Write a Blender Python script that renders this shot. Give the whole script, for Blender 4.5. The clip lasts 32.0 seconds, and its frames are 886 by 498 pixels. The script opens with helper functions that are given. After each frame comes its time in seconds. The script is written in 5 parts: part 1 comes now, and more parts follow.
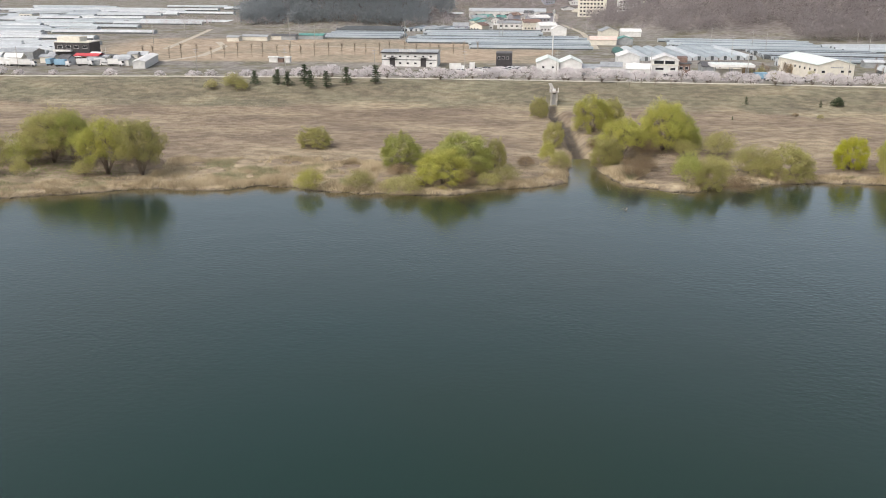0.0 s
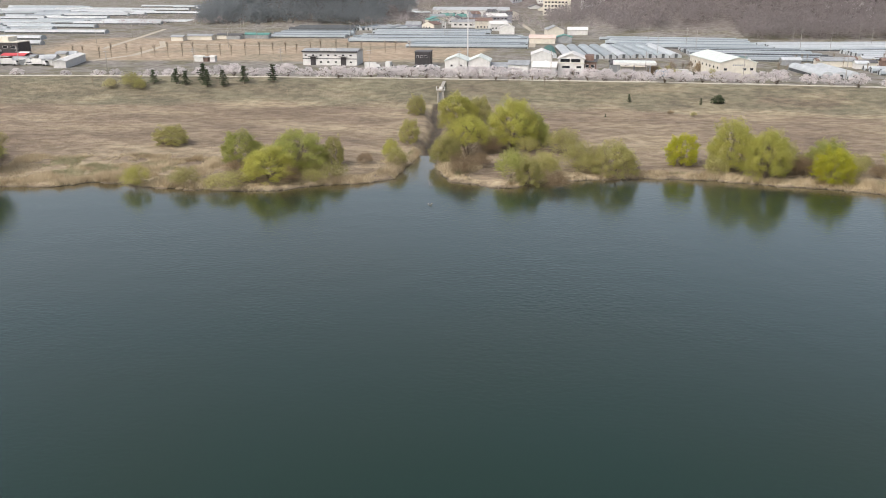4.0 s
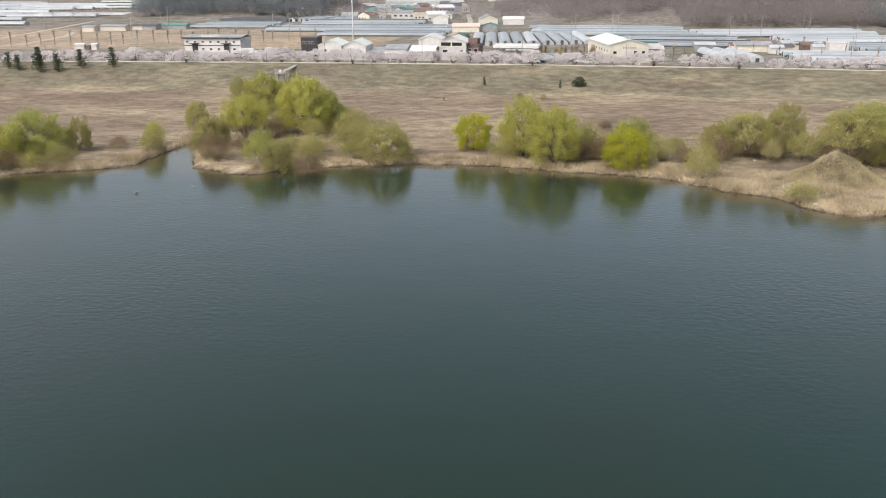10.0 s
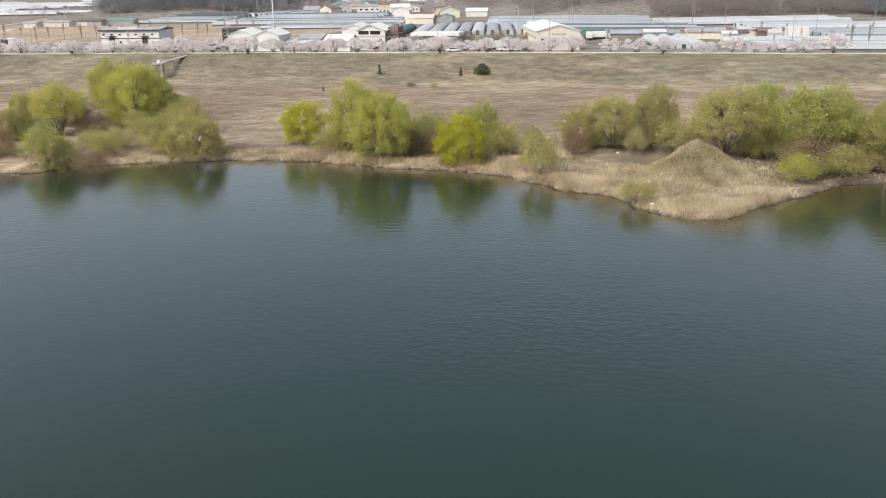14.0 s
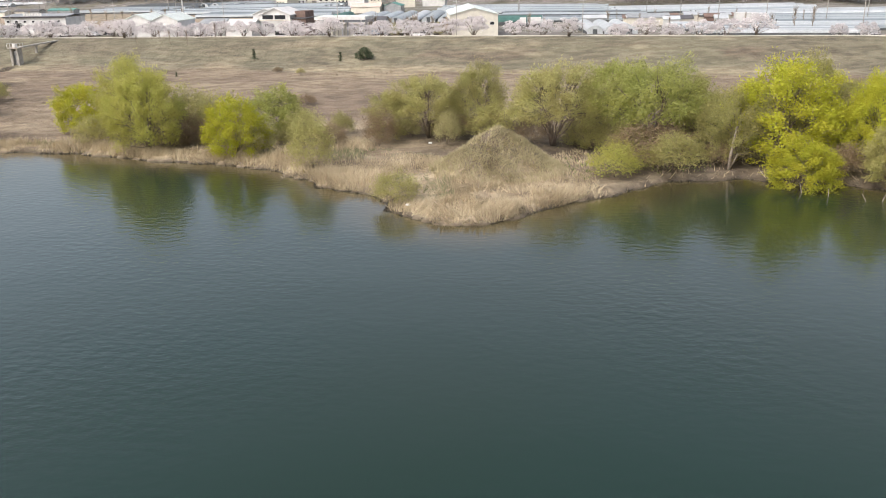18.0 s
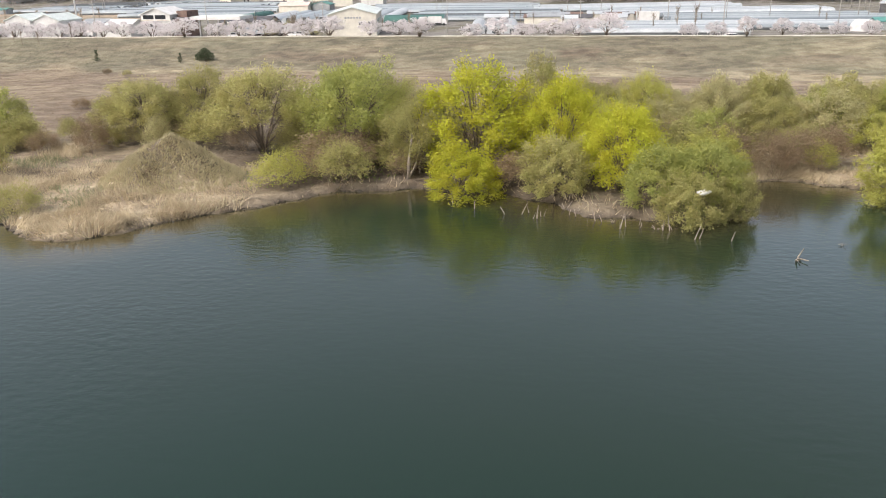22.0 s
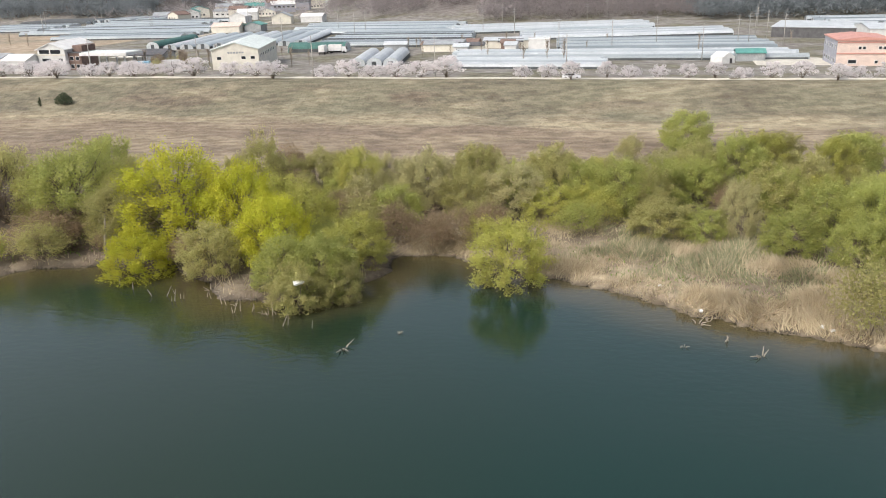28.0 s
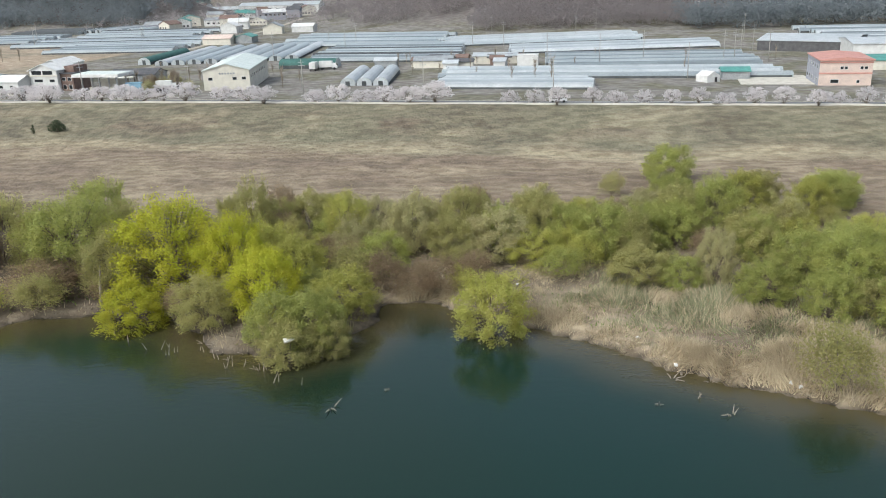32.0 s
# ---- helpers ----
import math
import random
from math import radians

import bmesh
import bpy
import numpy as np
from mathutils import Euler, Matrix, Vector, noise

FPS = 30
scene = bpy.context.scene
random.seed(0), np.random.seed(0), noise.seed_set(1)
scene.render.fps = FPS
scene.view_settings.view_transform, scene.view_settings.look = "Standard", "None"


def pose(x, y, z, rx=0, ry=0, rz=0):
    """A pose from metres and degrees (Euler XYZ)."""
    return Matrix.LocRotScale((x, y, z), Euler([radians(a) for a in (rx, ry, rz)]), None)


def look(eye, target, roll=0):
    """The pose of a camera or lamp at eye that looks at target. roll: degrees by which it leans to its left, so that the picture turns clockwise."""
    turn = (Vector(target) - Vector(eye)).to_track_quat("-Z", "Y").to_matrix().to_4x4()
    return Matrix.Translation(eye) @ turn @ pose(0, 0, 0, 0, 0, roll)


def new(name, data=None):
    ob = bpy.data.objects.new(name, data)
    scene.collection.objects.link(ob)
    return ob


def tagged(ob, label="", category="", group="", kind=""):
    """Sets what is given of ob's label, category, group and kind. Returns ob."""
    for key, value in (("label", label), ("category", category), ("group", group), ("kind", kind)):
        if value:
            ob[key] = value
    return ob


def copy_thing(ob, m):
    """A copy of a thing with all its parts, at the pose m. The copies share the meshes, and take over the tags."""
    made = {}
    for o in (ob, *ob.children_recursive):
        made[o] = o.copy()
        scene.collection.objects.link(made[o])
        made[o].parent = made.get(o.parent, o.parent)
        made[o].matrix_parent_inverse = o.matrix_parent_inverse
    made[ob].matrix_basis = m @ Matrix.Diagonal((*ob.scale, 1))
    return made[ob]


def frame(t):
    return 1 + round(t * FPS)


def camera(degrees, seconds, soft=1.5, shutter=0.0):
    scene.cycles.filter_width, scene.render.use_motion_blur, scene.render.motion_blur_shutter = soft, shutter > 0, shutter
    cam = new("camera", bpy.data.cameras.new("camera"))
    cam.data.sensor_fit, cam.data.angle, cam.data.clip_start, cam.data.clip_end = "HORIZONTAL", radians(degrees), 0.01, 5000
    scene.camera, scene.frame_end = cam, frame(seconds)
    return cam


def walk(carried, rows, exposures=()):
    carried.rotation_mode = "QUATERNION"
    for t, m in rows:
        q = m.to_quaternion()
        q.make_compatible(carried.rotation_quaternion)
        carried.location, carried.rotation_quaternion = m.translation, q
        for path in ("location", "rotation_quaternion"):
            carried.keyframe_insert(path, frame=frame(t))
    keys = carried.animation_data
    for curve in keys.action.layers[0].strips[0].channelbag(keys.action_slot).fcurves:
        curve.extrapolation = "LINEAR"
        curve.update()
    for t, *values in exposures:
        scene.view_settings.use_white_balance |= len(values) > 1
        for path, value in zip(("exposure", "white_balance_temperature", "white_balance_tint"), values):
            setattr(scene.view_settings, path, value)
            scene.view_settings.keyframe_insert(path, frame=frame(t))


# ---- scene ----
cam = camera(56.0, 32.0, soft=1.0)
METRES, EYE, TILT, LEAN, TURN = 8.0, 1.5, 0.0, 0.0, 0.0
PATH = [
    (0, (0.495, -2.372, 42.351), (0.397, -0.476, 41.722), 0.2),
    (0.5, (5.047, -2.545, 42.169), (4.949, -0.648, 41.541), 0.2),
    (1, (9.969, -2.703, 42.124), (9.867, -0.806, 41.497), 0.1),
    (1.5, (14.823, -3.247, 42.308), (14.719, -1.351, 41.68), 0.1),
    (2, (19.599, -3.951, 42.501), (19.493, -2.056, 41.872), 0.0),
    (2.5, (24.477, -4.442, 42.67), (24.368, -2.546, 42.041), 0.0),
    (3, (29.079, -4.232, 42.702), (28.97, -2.337, 42.072), 0.0),
    (3.5, (33.827, -4.107, 42.784), (33.716, -2.213, 42.153), 0.0),
    (5.5, (51.71, -3.13, 41.896), (51.6, -1.236, 41.262), 0.0),
    (6, (55.699, -1.847, 41.107), (55.589, 0.047, 40.472), 0.0),
    (6.5, (59.404, 0.142, 40.292), (59.293, 2.036, 39.659), -0.2),
    (7, (63.312, 2.925, 39.294), (63.2, 4.819, 38.662), -0.2),
    (7.5, (67.331, 5.729, 38.572), (67.217, 7.623, 37.94), -0.2),
    (8, (71.459, 8.877, 37.775), (71.341, 10.771, 37.143), -0.2),
    (8.5, (75.37, 11.854, 37.059), (75.248, 13.748, 36.426), -0.2),
    (9, (79.292, 14.867, 36.016), (79.168, 16.761, 35.385), -0.2),
    (9.5, (83.217, 17.684, 35.261), (83.089, 19.578, 34.631), -0.3),
    (10, (87.205, 20.337, 34.556), (87.072, 22.23, 33.926), -0.3),
    (10.5, (90.993, 23.528, 33.937), (90.857, 25.421, 33.306), -0.3),
    (11, (94.86, 26.568, 33.197), (94.72, 28.461, 32.565), -0.4),
    (11.5, (98.946, 29.534, 32.411), (98.799, 31.426, 31.781), -0.6),
    (12, (102.964, 32.852, 31.465), (102.812, 34.744, 30.836), -0.7),
    (12.5, (107.076, 36.135, 30.674), (106.918, 38.027, 30.045), -0.8),
    (13, (110.983, 39.163, 29.827), (110.82, 41.055, 29.198), -0.8),
    (13.5, (114.689, 41.774, 29.177), (114.522, 43.666, 28.549), -0.9),
    (14, (118.345, 44.363, 28.607), (118.174, 46.254, 27.977), -1.0),
    (14.5, (121.905, 47.141, 27.955), (121.731, 49.03, 27.323), -1.1),
    (16.5, (135.855, 58.114, 24.61), (135.674, 60.003, 23.977), -0.7),
    (17, (139.556, 60.664, 24.019), (139.369, 62.552, 23.385), -0.9),
    (17.5, (143.027, 64.069, 23.058), (142.84, 65.957, 22.425), -0.9),
    (18, (146.875, 67.641, 22.785), (146.685, 69.528, 22.15), -1.1),
    (18.5, (151.21, 70.415, 22.63), (151.014, 72.303, 21.999), -1.3),
    (19, (155.872, 72.754, 22.497), (155.671, 74.641, 21.865), -1.3),
    (19.5, (160.345, 74.077, 22.217), (160.145, 75.965, 21.588), -1.1),
    (20, (165.197, 75.134, 22.046), (164.992, 77.021, 21.416), -1.2),
    (20.5, (169.964, 76.034, 21.772), (169.754, 77.92, 21.142), -1.2),
    (21, (174.45, 76.596, 21.679), (174.241, 78.482, 21.048), -1.1),
    (21.5, (178.773, 76.793, 21.668), (178.568, 78.68, 21.037), -1.1),
    (22, (183.016, 75.613, 22.312), (182.819, 77.498, 21.673), -1.2),
    (22.5, (187.632, 75.272, 22.466), (187.435, 77.157, 21.826), -1.2),
    (23, (192.301, 75.307, 22.481), (192.106, 77.191, 21.841), -1.3),
    (23.5, (196.802, 75.519, 22.924), (196.607, 77.403, 22.281), -1.4),
    (24, (201.75, 75.539, 23.641), (201.552, 77.423, 23.0), -1.4),
    (24.5, (206.677, 75.716, 24.038), (206.477, 77.601, 23.398), -1.6),
    (25, (210.826, 75.835, 24.438), (210.625, 77.719, 23.799), -1.6),
    (25.5, (213.949, 76.122, 25.217), (213.743, 78.006, 24.58), -1.5),
    (27.5, (220.305, 73.51, 31.026), (220.1, 75.393, 30.383), -1.6),
    (28, (220.819, 73.171, 32.454), (220.614, 75.053, 31.809), -1.7),
    (28.5, (221.027, 72.926, 33.809), (220.824, 74.808, 33.161), -1.7),
    (29, (220.876, 72.721, 35.172), (220.677, 74.602, 34.524), -1.7),
    (29.5, (220.813, 72.588, 36.539), (220.614, 74.468, 35.888), -1.9),
    (30, (221.022, 72.506, 37.8), (220.824, 74.387, 37.15), -2.0),
    (30.5, (221.236, 72.324, 38.9), (221.041, 74.205, 38.251), -1.9),
    (31, (221.316, 72.286, 39.317), (221.122, 74.168, 38.667), -1.9),
    (31.5, (221.511, 72.255, 39.257), (221.32, 74.137, 38.607), -2.0),
    (32, (222.049, 72.391, 39.113), (221.859, 74.273, 38.462), -2.0),
]
walk(cam, [(t, look(eye, target, roll)) for t, eye, target, roll in PATH], exposures=((0.0, 0.05, 6650, 11), (9.0, 0.07, 6700, 12), (19.0, 0.27, 6700, 12), (25.0, 0.29, 6700, 12), (28.0, 0.22, 6600, 10), (30.0, 0.08, 6300, 7), (32.0, 0.0, 6150, 5)))

# ---- light: a bright hazy overcast sky with a broad pale sun ----
SUN_EL, SUN_ROT = radians(48), radians(222)
world = bpy.data.worlds.new("sky")
scene.world = world
world.use_nodes = True
wn = world.node_tree.nodes
sky = wn.new("ShaderNodeTexSky")
sky.sky_type, sky.sun_disc, sky.sun_elevation, sky.sun_rotation = "NISHITA", False, SUN_EL, SUN_ROT
sky.dust_density, sky.air_density, sky.ozone_density = 5.0, 1.0, 1.0
pale = wn.new("ShaderNodeHueSaturation")
pale.inputs["Saturation"].default_value = 0.58
world.node_tree.links.new(sky.outputs[0], pale.inputs["Color"])
world.node_tree.links.new(pale.outputs[0], wn["Background"].inputs["Color"])
wn["Background"].inputs["Strength"].default_value = 0.2
sun = new("sun", bpy.data.lights.new("sun", "SUN"))
sun.data.energy, sun.data.angle, sun.data.color = 1.25, radians(30), (1.0, 0.97, 0.92)
sun.matrix_world = look((0, 0, 300), (math.sin(SUN_ROT) * -200, math.cos(SUN_ROT) * -200, 300 - 200 * math.tan(SUN_EL)))

# ---- materials ----
def ramp_pair(nt, fac, a, b):
    mix = nt.nodes.new("ShaderNodeMix")
    mix.data_type = "RGBA"
    mix.inputs["A"].default_value, mix.inputs["B"].default_value = (*a, 1), (*b, 1)
    nt.links.new(fac, mix.inputs["Factor"])
    return mix.outputs["Result"]


def noise_fac(nt, scale, detail=4, low=0.35, high=0.65, stretch=None):
    tc = nt.nodes.new("ShaderNodeTexCoord")
    out = tc.outputs["Object"]
    if stretch:
        mp = nt.nodes.new("ShaderNodeMapping")
        mp.inputs["Scale"].default_value = stretch
        nt.links.new(out, mp.inputs["Vector"])
        out = mp.outputs[0]
    n = nt.nodes.new("ShaderNodeTexNoise")
    n.inputs["Scale"].default_value, n.inputs["Detail"].default_value = scale, detail
    nt.links.new(out, n.inputs["Vector"])
    r = nt.nodes.new("ShaderNodeMapRange")
    r.inputs["From Min"].default_value, r.inputs["From Max"].default_value = low, high
    nt.links.new(n.outputs["Fac"], r.inputs["Value"])
    return r.outputs[0]


def mat(name, a, b=None, scale=1.0, rough=0.8, metal=0.0, fine=0.15, bump=0.0, vary=0.0, stretch=None):
    """Two tones at a coarse scale, a fine grain on top, and optional variation from object to object."""
    m = bpy.data.materials.new(name)
    m.use_nodes = True
    nt = m.node_tree
    p = nt.nodes["Principled BSDF"]
    b = b or tuple(c * 0.8 for c in a)
    col = ramp_pair(nt, noise_fac(nt, scale, 5, stretch=stretch), a, b)
    hsv = nt.nodes.new("ShaderNodeHueSaturation")
    g = nt.nodes.new("ShaderNodeMapRange")
    g.inputs["To Min"].default_value, g.inputs["To Max"].default_value = 1 - fine, 1 + fine
    nt.links.new(noise_fac(nt, scale * 9, 3), g.inputs["Value"])
    val = g.outputs[0]
    if vary:
        oi = nt.nodes.new("ShaderNodeObjectInfo")
        v = nt.nodes.new("ShaderNodeMapRange")
        v.inputs["To Min"].default_value, v.inputs["To Max"].default_value = 1 - vary, 1 + vary
        nt.links.new(oi.outputs["Random"], v.inputs["Value"])
        mul = nt.nodes.new("ShaderNodeMath")
        mul.operation = "MULTIPLY"
        nt.links.new(val, mul.inputs[0]), nt.links.new(v.outputs[0], mul.inputs[1])
        val = mul.outputs[0]
    nt.links.new(val, hsv.inputs["Value"])
    nt.links.new(col, hsv.inputs["Color"])
    nt.links.new(hsv.outputs[0], p.inputs["Base Color"])
    p.inputs["Roughness"].default_value, p.inputs["Metallic"].default_value = rough, metal
    if bump:
        bn = nt.nodes.new("ShaderNodeBump")
        bn.inputs["Strength"].default_value = bump
        nt.links.new(noise_fac(nt, scale * 6, 4), bn.inputs["Height"])
        nt.links.new(bn.outputs[0], p.inputs["Normal"])
    return m


def leaf_mat(name, a, b, through_light=0.45, vary=0.12, patches=4.0):
    m = bpy.data.materials.new(name)
    m.use_nodes = True
    nt = m.node_tree
    p = nt.nodes["Principled BSDF"]
    geo = nt.nodes.new("ShaderNodeNewGeometry")
    col = ramp_pair(nt, geo.outputs["Random Per Island"], a, b)
    hsv = nt.nodes.new("ShaderNodeHueSaturation")
    oi = nt.nodes.new("ShaderNodeObjectInfo")
    v = nt.nodes.new("ShaderNodeMapRange")
    v.inputs["To Min"].default_value, v.inputs["To Max"].default_value = 1 - vary, 1 + vary
    nt.links.new(oi.outputs["Random"], v.inputs["Value"])
    nt.links.new(v.outputs[0], hsv.inputs["Value"]), nt.links.new(col, hsv.inputs["Color"])
    patch = nt.nodes.new("ShaderNodeMapRange")
    patch.inputs["To Min"].default_value, patch.inputs["To Max"].default_value = 0.492, 0.51
    nt.links.new(noise_fac(nt, patches, 2), patch.inputs["Value"])
    nt.links.new(patch.outputs[0], hsv.inputs["Hue"])
    nt.links.new(hsv.outputs[0], p.inputs["Base Color"])
    p.inputs["Roughness"].default_value = 0.8
    p.inputs["Specular IOR Level"].default_value = 0.15
    t = nt.nodes.new("ShaderNodeBsdfTranslucent")
    nt.links.new(hsv.outputs[0], t.inputs["Color"])
    mx = nt.nodes.new("ShaderNodeMixShader")
    mx.inputs[0].default_value = through_light
    nt.links.new(p.outputs[0], mx.inputs[1]), nt.links.new(t.outputs[0], mx.inputs[2])
    nt.links.new(mx.outputs[0], nt.nodes["Material Output"].inputs["Surface"])
    return m


BARK = mat("bark", (0.20, 0.16, 0.125), (0.12, 0.095, 0.075), 3.0, 0.9, bump=0.4)
BARE = mat("bare_twigs", (0.30, 0.245, 0.185), (0.21, 0.17, 0.13), 3.0, 0.9)
LEAF = {
    "yellow": leaf_mat("leaf_yellow", (0.565, 0.565, 0.068), (0.47, 0.47, 0.06), 0.5),
    "fresh": leaf_mat("leaf_fresh", (0.51, 0.50, 0.145), (0.43, 0.425, 0.125), 0.5),
    "green": leaf_mat("leaf_green", (0.445, 0.465, 0.15), (0.37, 0.39, 0.13), 0.5),
    "olive": leaf_mat("leaf_olive", (0.47, 0.445, 0.185), (0.375, 0.355, 0.15), 0.5),
    "grey": leaf_mat("leaf_grey", (0.51, 0.475, 0.25), (0.43, 0.40, 0.215), 0.5),
    "brown": leaf_mat("leaf_brown", (0.36, 0.275, 0.175), (0.29, 0.22, 0.145), 0.5),
}
BLOSSOM = leaf_mat("cherry_blossom", (0.80, 0.765, 0.765), (0.70, 0.665, 0.665), 0.5, 0.08)
PINE = leaf_mat("pine_needles", (0.085, 0.11, 0.06), (0.05, 0.068, 0.04), 0.15)
STRAW = leaf_mat("dry_reed", (0.55, 0.47, 0.33), (0.41, 0.34, 0.235), 0.3)
REEDGREEN = leaf_mat("young_reed", (0.36, 0.36, 0.22), (0.27, 0.28, 0.165), 0.3)
WEED = leaf_mat("dry_weed", (0.36, 0.29, 0.207), (0.28, 0.224, 0.16), 0.4)
TUFT = leaf_mat("pale_tuft", (0.34, 0.31, 0.21), (0.25, 0.23, 0.155), 0.3)
MOUNDGRASS = leaf_mat("mound_grass", (0.52, 0.455, 0.29), (0.41, 0.37, 0.23), 0.35)
FRESHGRASS = leaf_mat("fresh_grass", (0.20, 0.27, 0.07), (0.13, 0.19, 0.055), 0.3)
# distance haze is mixed into these two colours: paler, greyer and bluer
HAZED_BARE = leaf_mat("bare_wood_hazed", (0.40, 0.36, 0.355), (0.33, 0.297, 0.295), 0.45)
HAZED_PINE = leaf_mat("pine_wood_hazed", (0.30, 0.33, 0.34), (0.27, 0.295, 0.31), 0.55)
WHITE = mat("white_paint", (0.70, 0.70, 0.685), (0.58, 0.58, 0.565), 0.6, 0.6, fine=0.05)
CREAM = mat("cream_wall", (0.70, 0.67, 0.58), (0.60, 0.57, 0.50), 0.6, 0.7, fine=0.06)
DARKWALL = mat("dark_cladding", (0.055, 0.05, 0.055), (0.035, 0.033, 0.035), 0.8, 0.5)
BROWNWALL = mat("brown_wall", (0.22, 0.15, 0.12), (0.15, 0.10, 0.085), 0.7, 0.8)
GREYMETAL = mat("grey_metal", (0.38, 0.40, 0.41), (0.27, 0.285, 0.295), 0.4, 0.45, 0.2)
DARKROOF = mat("dark_roof", (0.11, 0.11, 0.115), (0.07, 0.07, 0.075), 0.7, 0.6)
GREENROOF = mat("pale_green_roof", (0.68, 0.735, 0.70), (0.58, 0.635, 0.605), 0.4, 0.5)
TEALROOF = mat("teal_roof", (0.10, 0.30, 0.26), (0.07, 0.22, 0.20), 0.5, 0.5)
REDROOF = mat("red_roof", (0.58, 0.30, 0.25), (0.48, 0.245, 0.20), 0.5, 0.6)
SALMON = mat("salmon_wall", (0.66, 0.53, 0.46), (0.56, 0.45, 0.40), 0.6, 0.7)
BLUEGREY = mat("bluegrey_wall", (0.36, 0.37, 0.42), (0.29, 0.30, 0.34), 0.6, 0.7)
GLASS = mat("dark_window", (0.03, 0.035, 0.04), (0.02, 0.022, 0.025), 1.0, 0.12)
FILM = mat("greenhouse_film", (0.365, 0.405, 0.42), (0.265, 0.305, 0.325), 0.35, 0.3, vary=0.15, stretch=(0.25, 1, 1))
FILMWHITE = mat("white_film", (0.49, 0.515, 0.53), (0.39, 0.42, 0.435), 0.3, 0.38, vary=0.1)
# real shade nets, and also the painted shade of greenhouse side gaps
SHADE = mat("dark_net_and_gap_shade", (0.09, 0.10, 0.105), (0.055, 0.062, 0.066), 0.5, 0.8, vary=0.2)
CONCRETE = mat("concrete", (0.42, 0.40, 0.36), (0.30, 0.285, 0.26), 0.9, 0.9, bump=0.2)
PATHWAY = mat("pale_path", (0.60, 0.57, 0.50), (0.46, 0.43, 0.37), 0.5, 0.9)
ASPHALT = mat("asphalt", (0.16, 0.165, 0.17), (0.115, 0.118, 0.122), 0.25, 0.85)
STEEL = mat("steel", (0.50, 0.51, 0.52), (0.40, 0.41, 0.42), 1.0, 0.4, 0.6)
TYRE = mat("tyre", (0.03, 0.03, 0.03), None, 3.0, 0.9)
CARWHITE = mat("car_white", (0.80, 0.80, 0.80), None, 0.5, 0.25, fine=0.02)
CARDARK = mat("car_dark", (0.05, 0.055, 0.06), None, 0.5, 0.25, fine=0.02)
# near-black tone for the shadow line under the bank's lip
UNDERCUT_SHADE = mat("undercut_shade", (0.05, 0.042, 0.033), (0.03, 0.026, 0.02), 0.8, 0.4)
SNAGWOOD = mat("weathered_wood", (0.36, 0.31, 0.25), (0.20, 0.17, 0.14), 4.0, 0.9)
REDPAINT = mat("red_canvas", (0.55, 0.07, 0.08), (0.42, 0.06, 0.07), 0.6, 0.7)
BLUENET = mat("bluegrey_net", (0.21, 0.245, 0.265), (0.15, 0.178, 0.195), 0.4, 0.6, vary=0.15, stretch=(0.25, 1, 1))
TRACK = mat("earth_track", (0.47, 0.42, 0.34), (0.39, 0.345, 0.275), 0.4, 0.95)
TEALNET = mat("green_net", (0.06, 0.15, 0.13), (0.04, 0.11, 0.10), 0.5, 0.8)
BLUE = mat("blue_canvas", (0.25, 0.42, 0.55), (0.2, 0.34, 0.46), 0.6, 0.6)

# ---- mesh helpers ----
def mesh_of(name, verts, faces, material=None, smooth=False):
    me = bpy.data.meshes.new(name)
    me.from_pydata(verts, [], faces)
    if material:
        me.materials.append(material)
    if smooth:
        me.polygons.foreach_set("use_smooth", [True] * len(me.polygons))
    me.update()
    return me


def tri_mesh(name, v, material, size=3):
    """Loose triangles or quads from an (n * size, 3) array of corners."""
    me = bpy.data.meshes.new(name)
    n = len(v) // size
    me.vertices.add(len(v)), me.loops.add(len(v)), me.polygons.add(n)
    me.vertices.foreach_set("co", np.asarray(v, np.float32).ravel())
    me.loops.foreach_set("vertex_index", np.arange(len(v), dtype=np.int32))
    me.polygons.foreach_set("loop_start", np.arange(0, len(v), size, dtype=np.int32))
    me.polygons.foreach_set("loop_total", np.full(n, size, np.int32))
    me.materials.append(material)
    me.update(calc_edges=True)
    return me


def part(name, data, material, parent, label=""):
    if isinstance(data, bmesh.types.BMesh):
        me = bpy.data.meshes.new(name)
        data.normal_update()
        data.to_mesh(me), data.free()
        me.materials.append(material)
    else:
        me = data
    ob = new(name, me)
    ob.parent = parent
    return tagged(ob, label) if label else ob


def thing(name, m, label, category, group=""):
    ob = new(name)
    ob.empty_display_size = 0.5
    ob.matrix_basis = m
    return tagged(ob, label, category, group)


def box(x0, x1, y0, y1, z0, z1, bm=None, bevel=0.0):
    fresh = bmesh.new()
    r = bmesh.ops.create_cube(fresh, size=1)
    for v in r["verts"]:
        v.co = ((x0 + x1) / 2 + v.co.x * (x1 - x0), (y0 + y1) / 2 + v.co.y * (y1 - y0), (z0 + z1) / 2 + v.co.z * (z1 - z0))
    if bevel:
        bmesh.ops.bevel(fresh, geom=fresh.edges[:], offset=bevel, segments=1, affect="EDGES")
    if bm is None:
        return fresh
    me = bpy.data.meshes.new("tmp")
    fresh.to_mesh(me), fresh.free()
    bm.from_mesh(me)
    bpy.data.meshes.remove(me)
    return bm


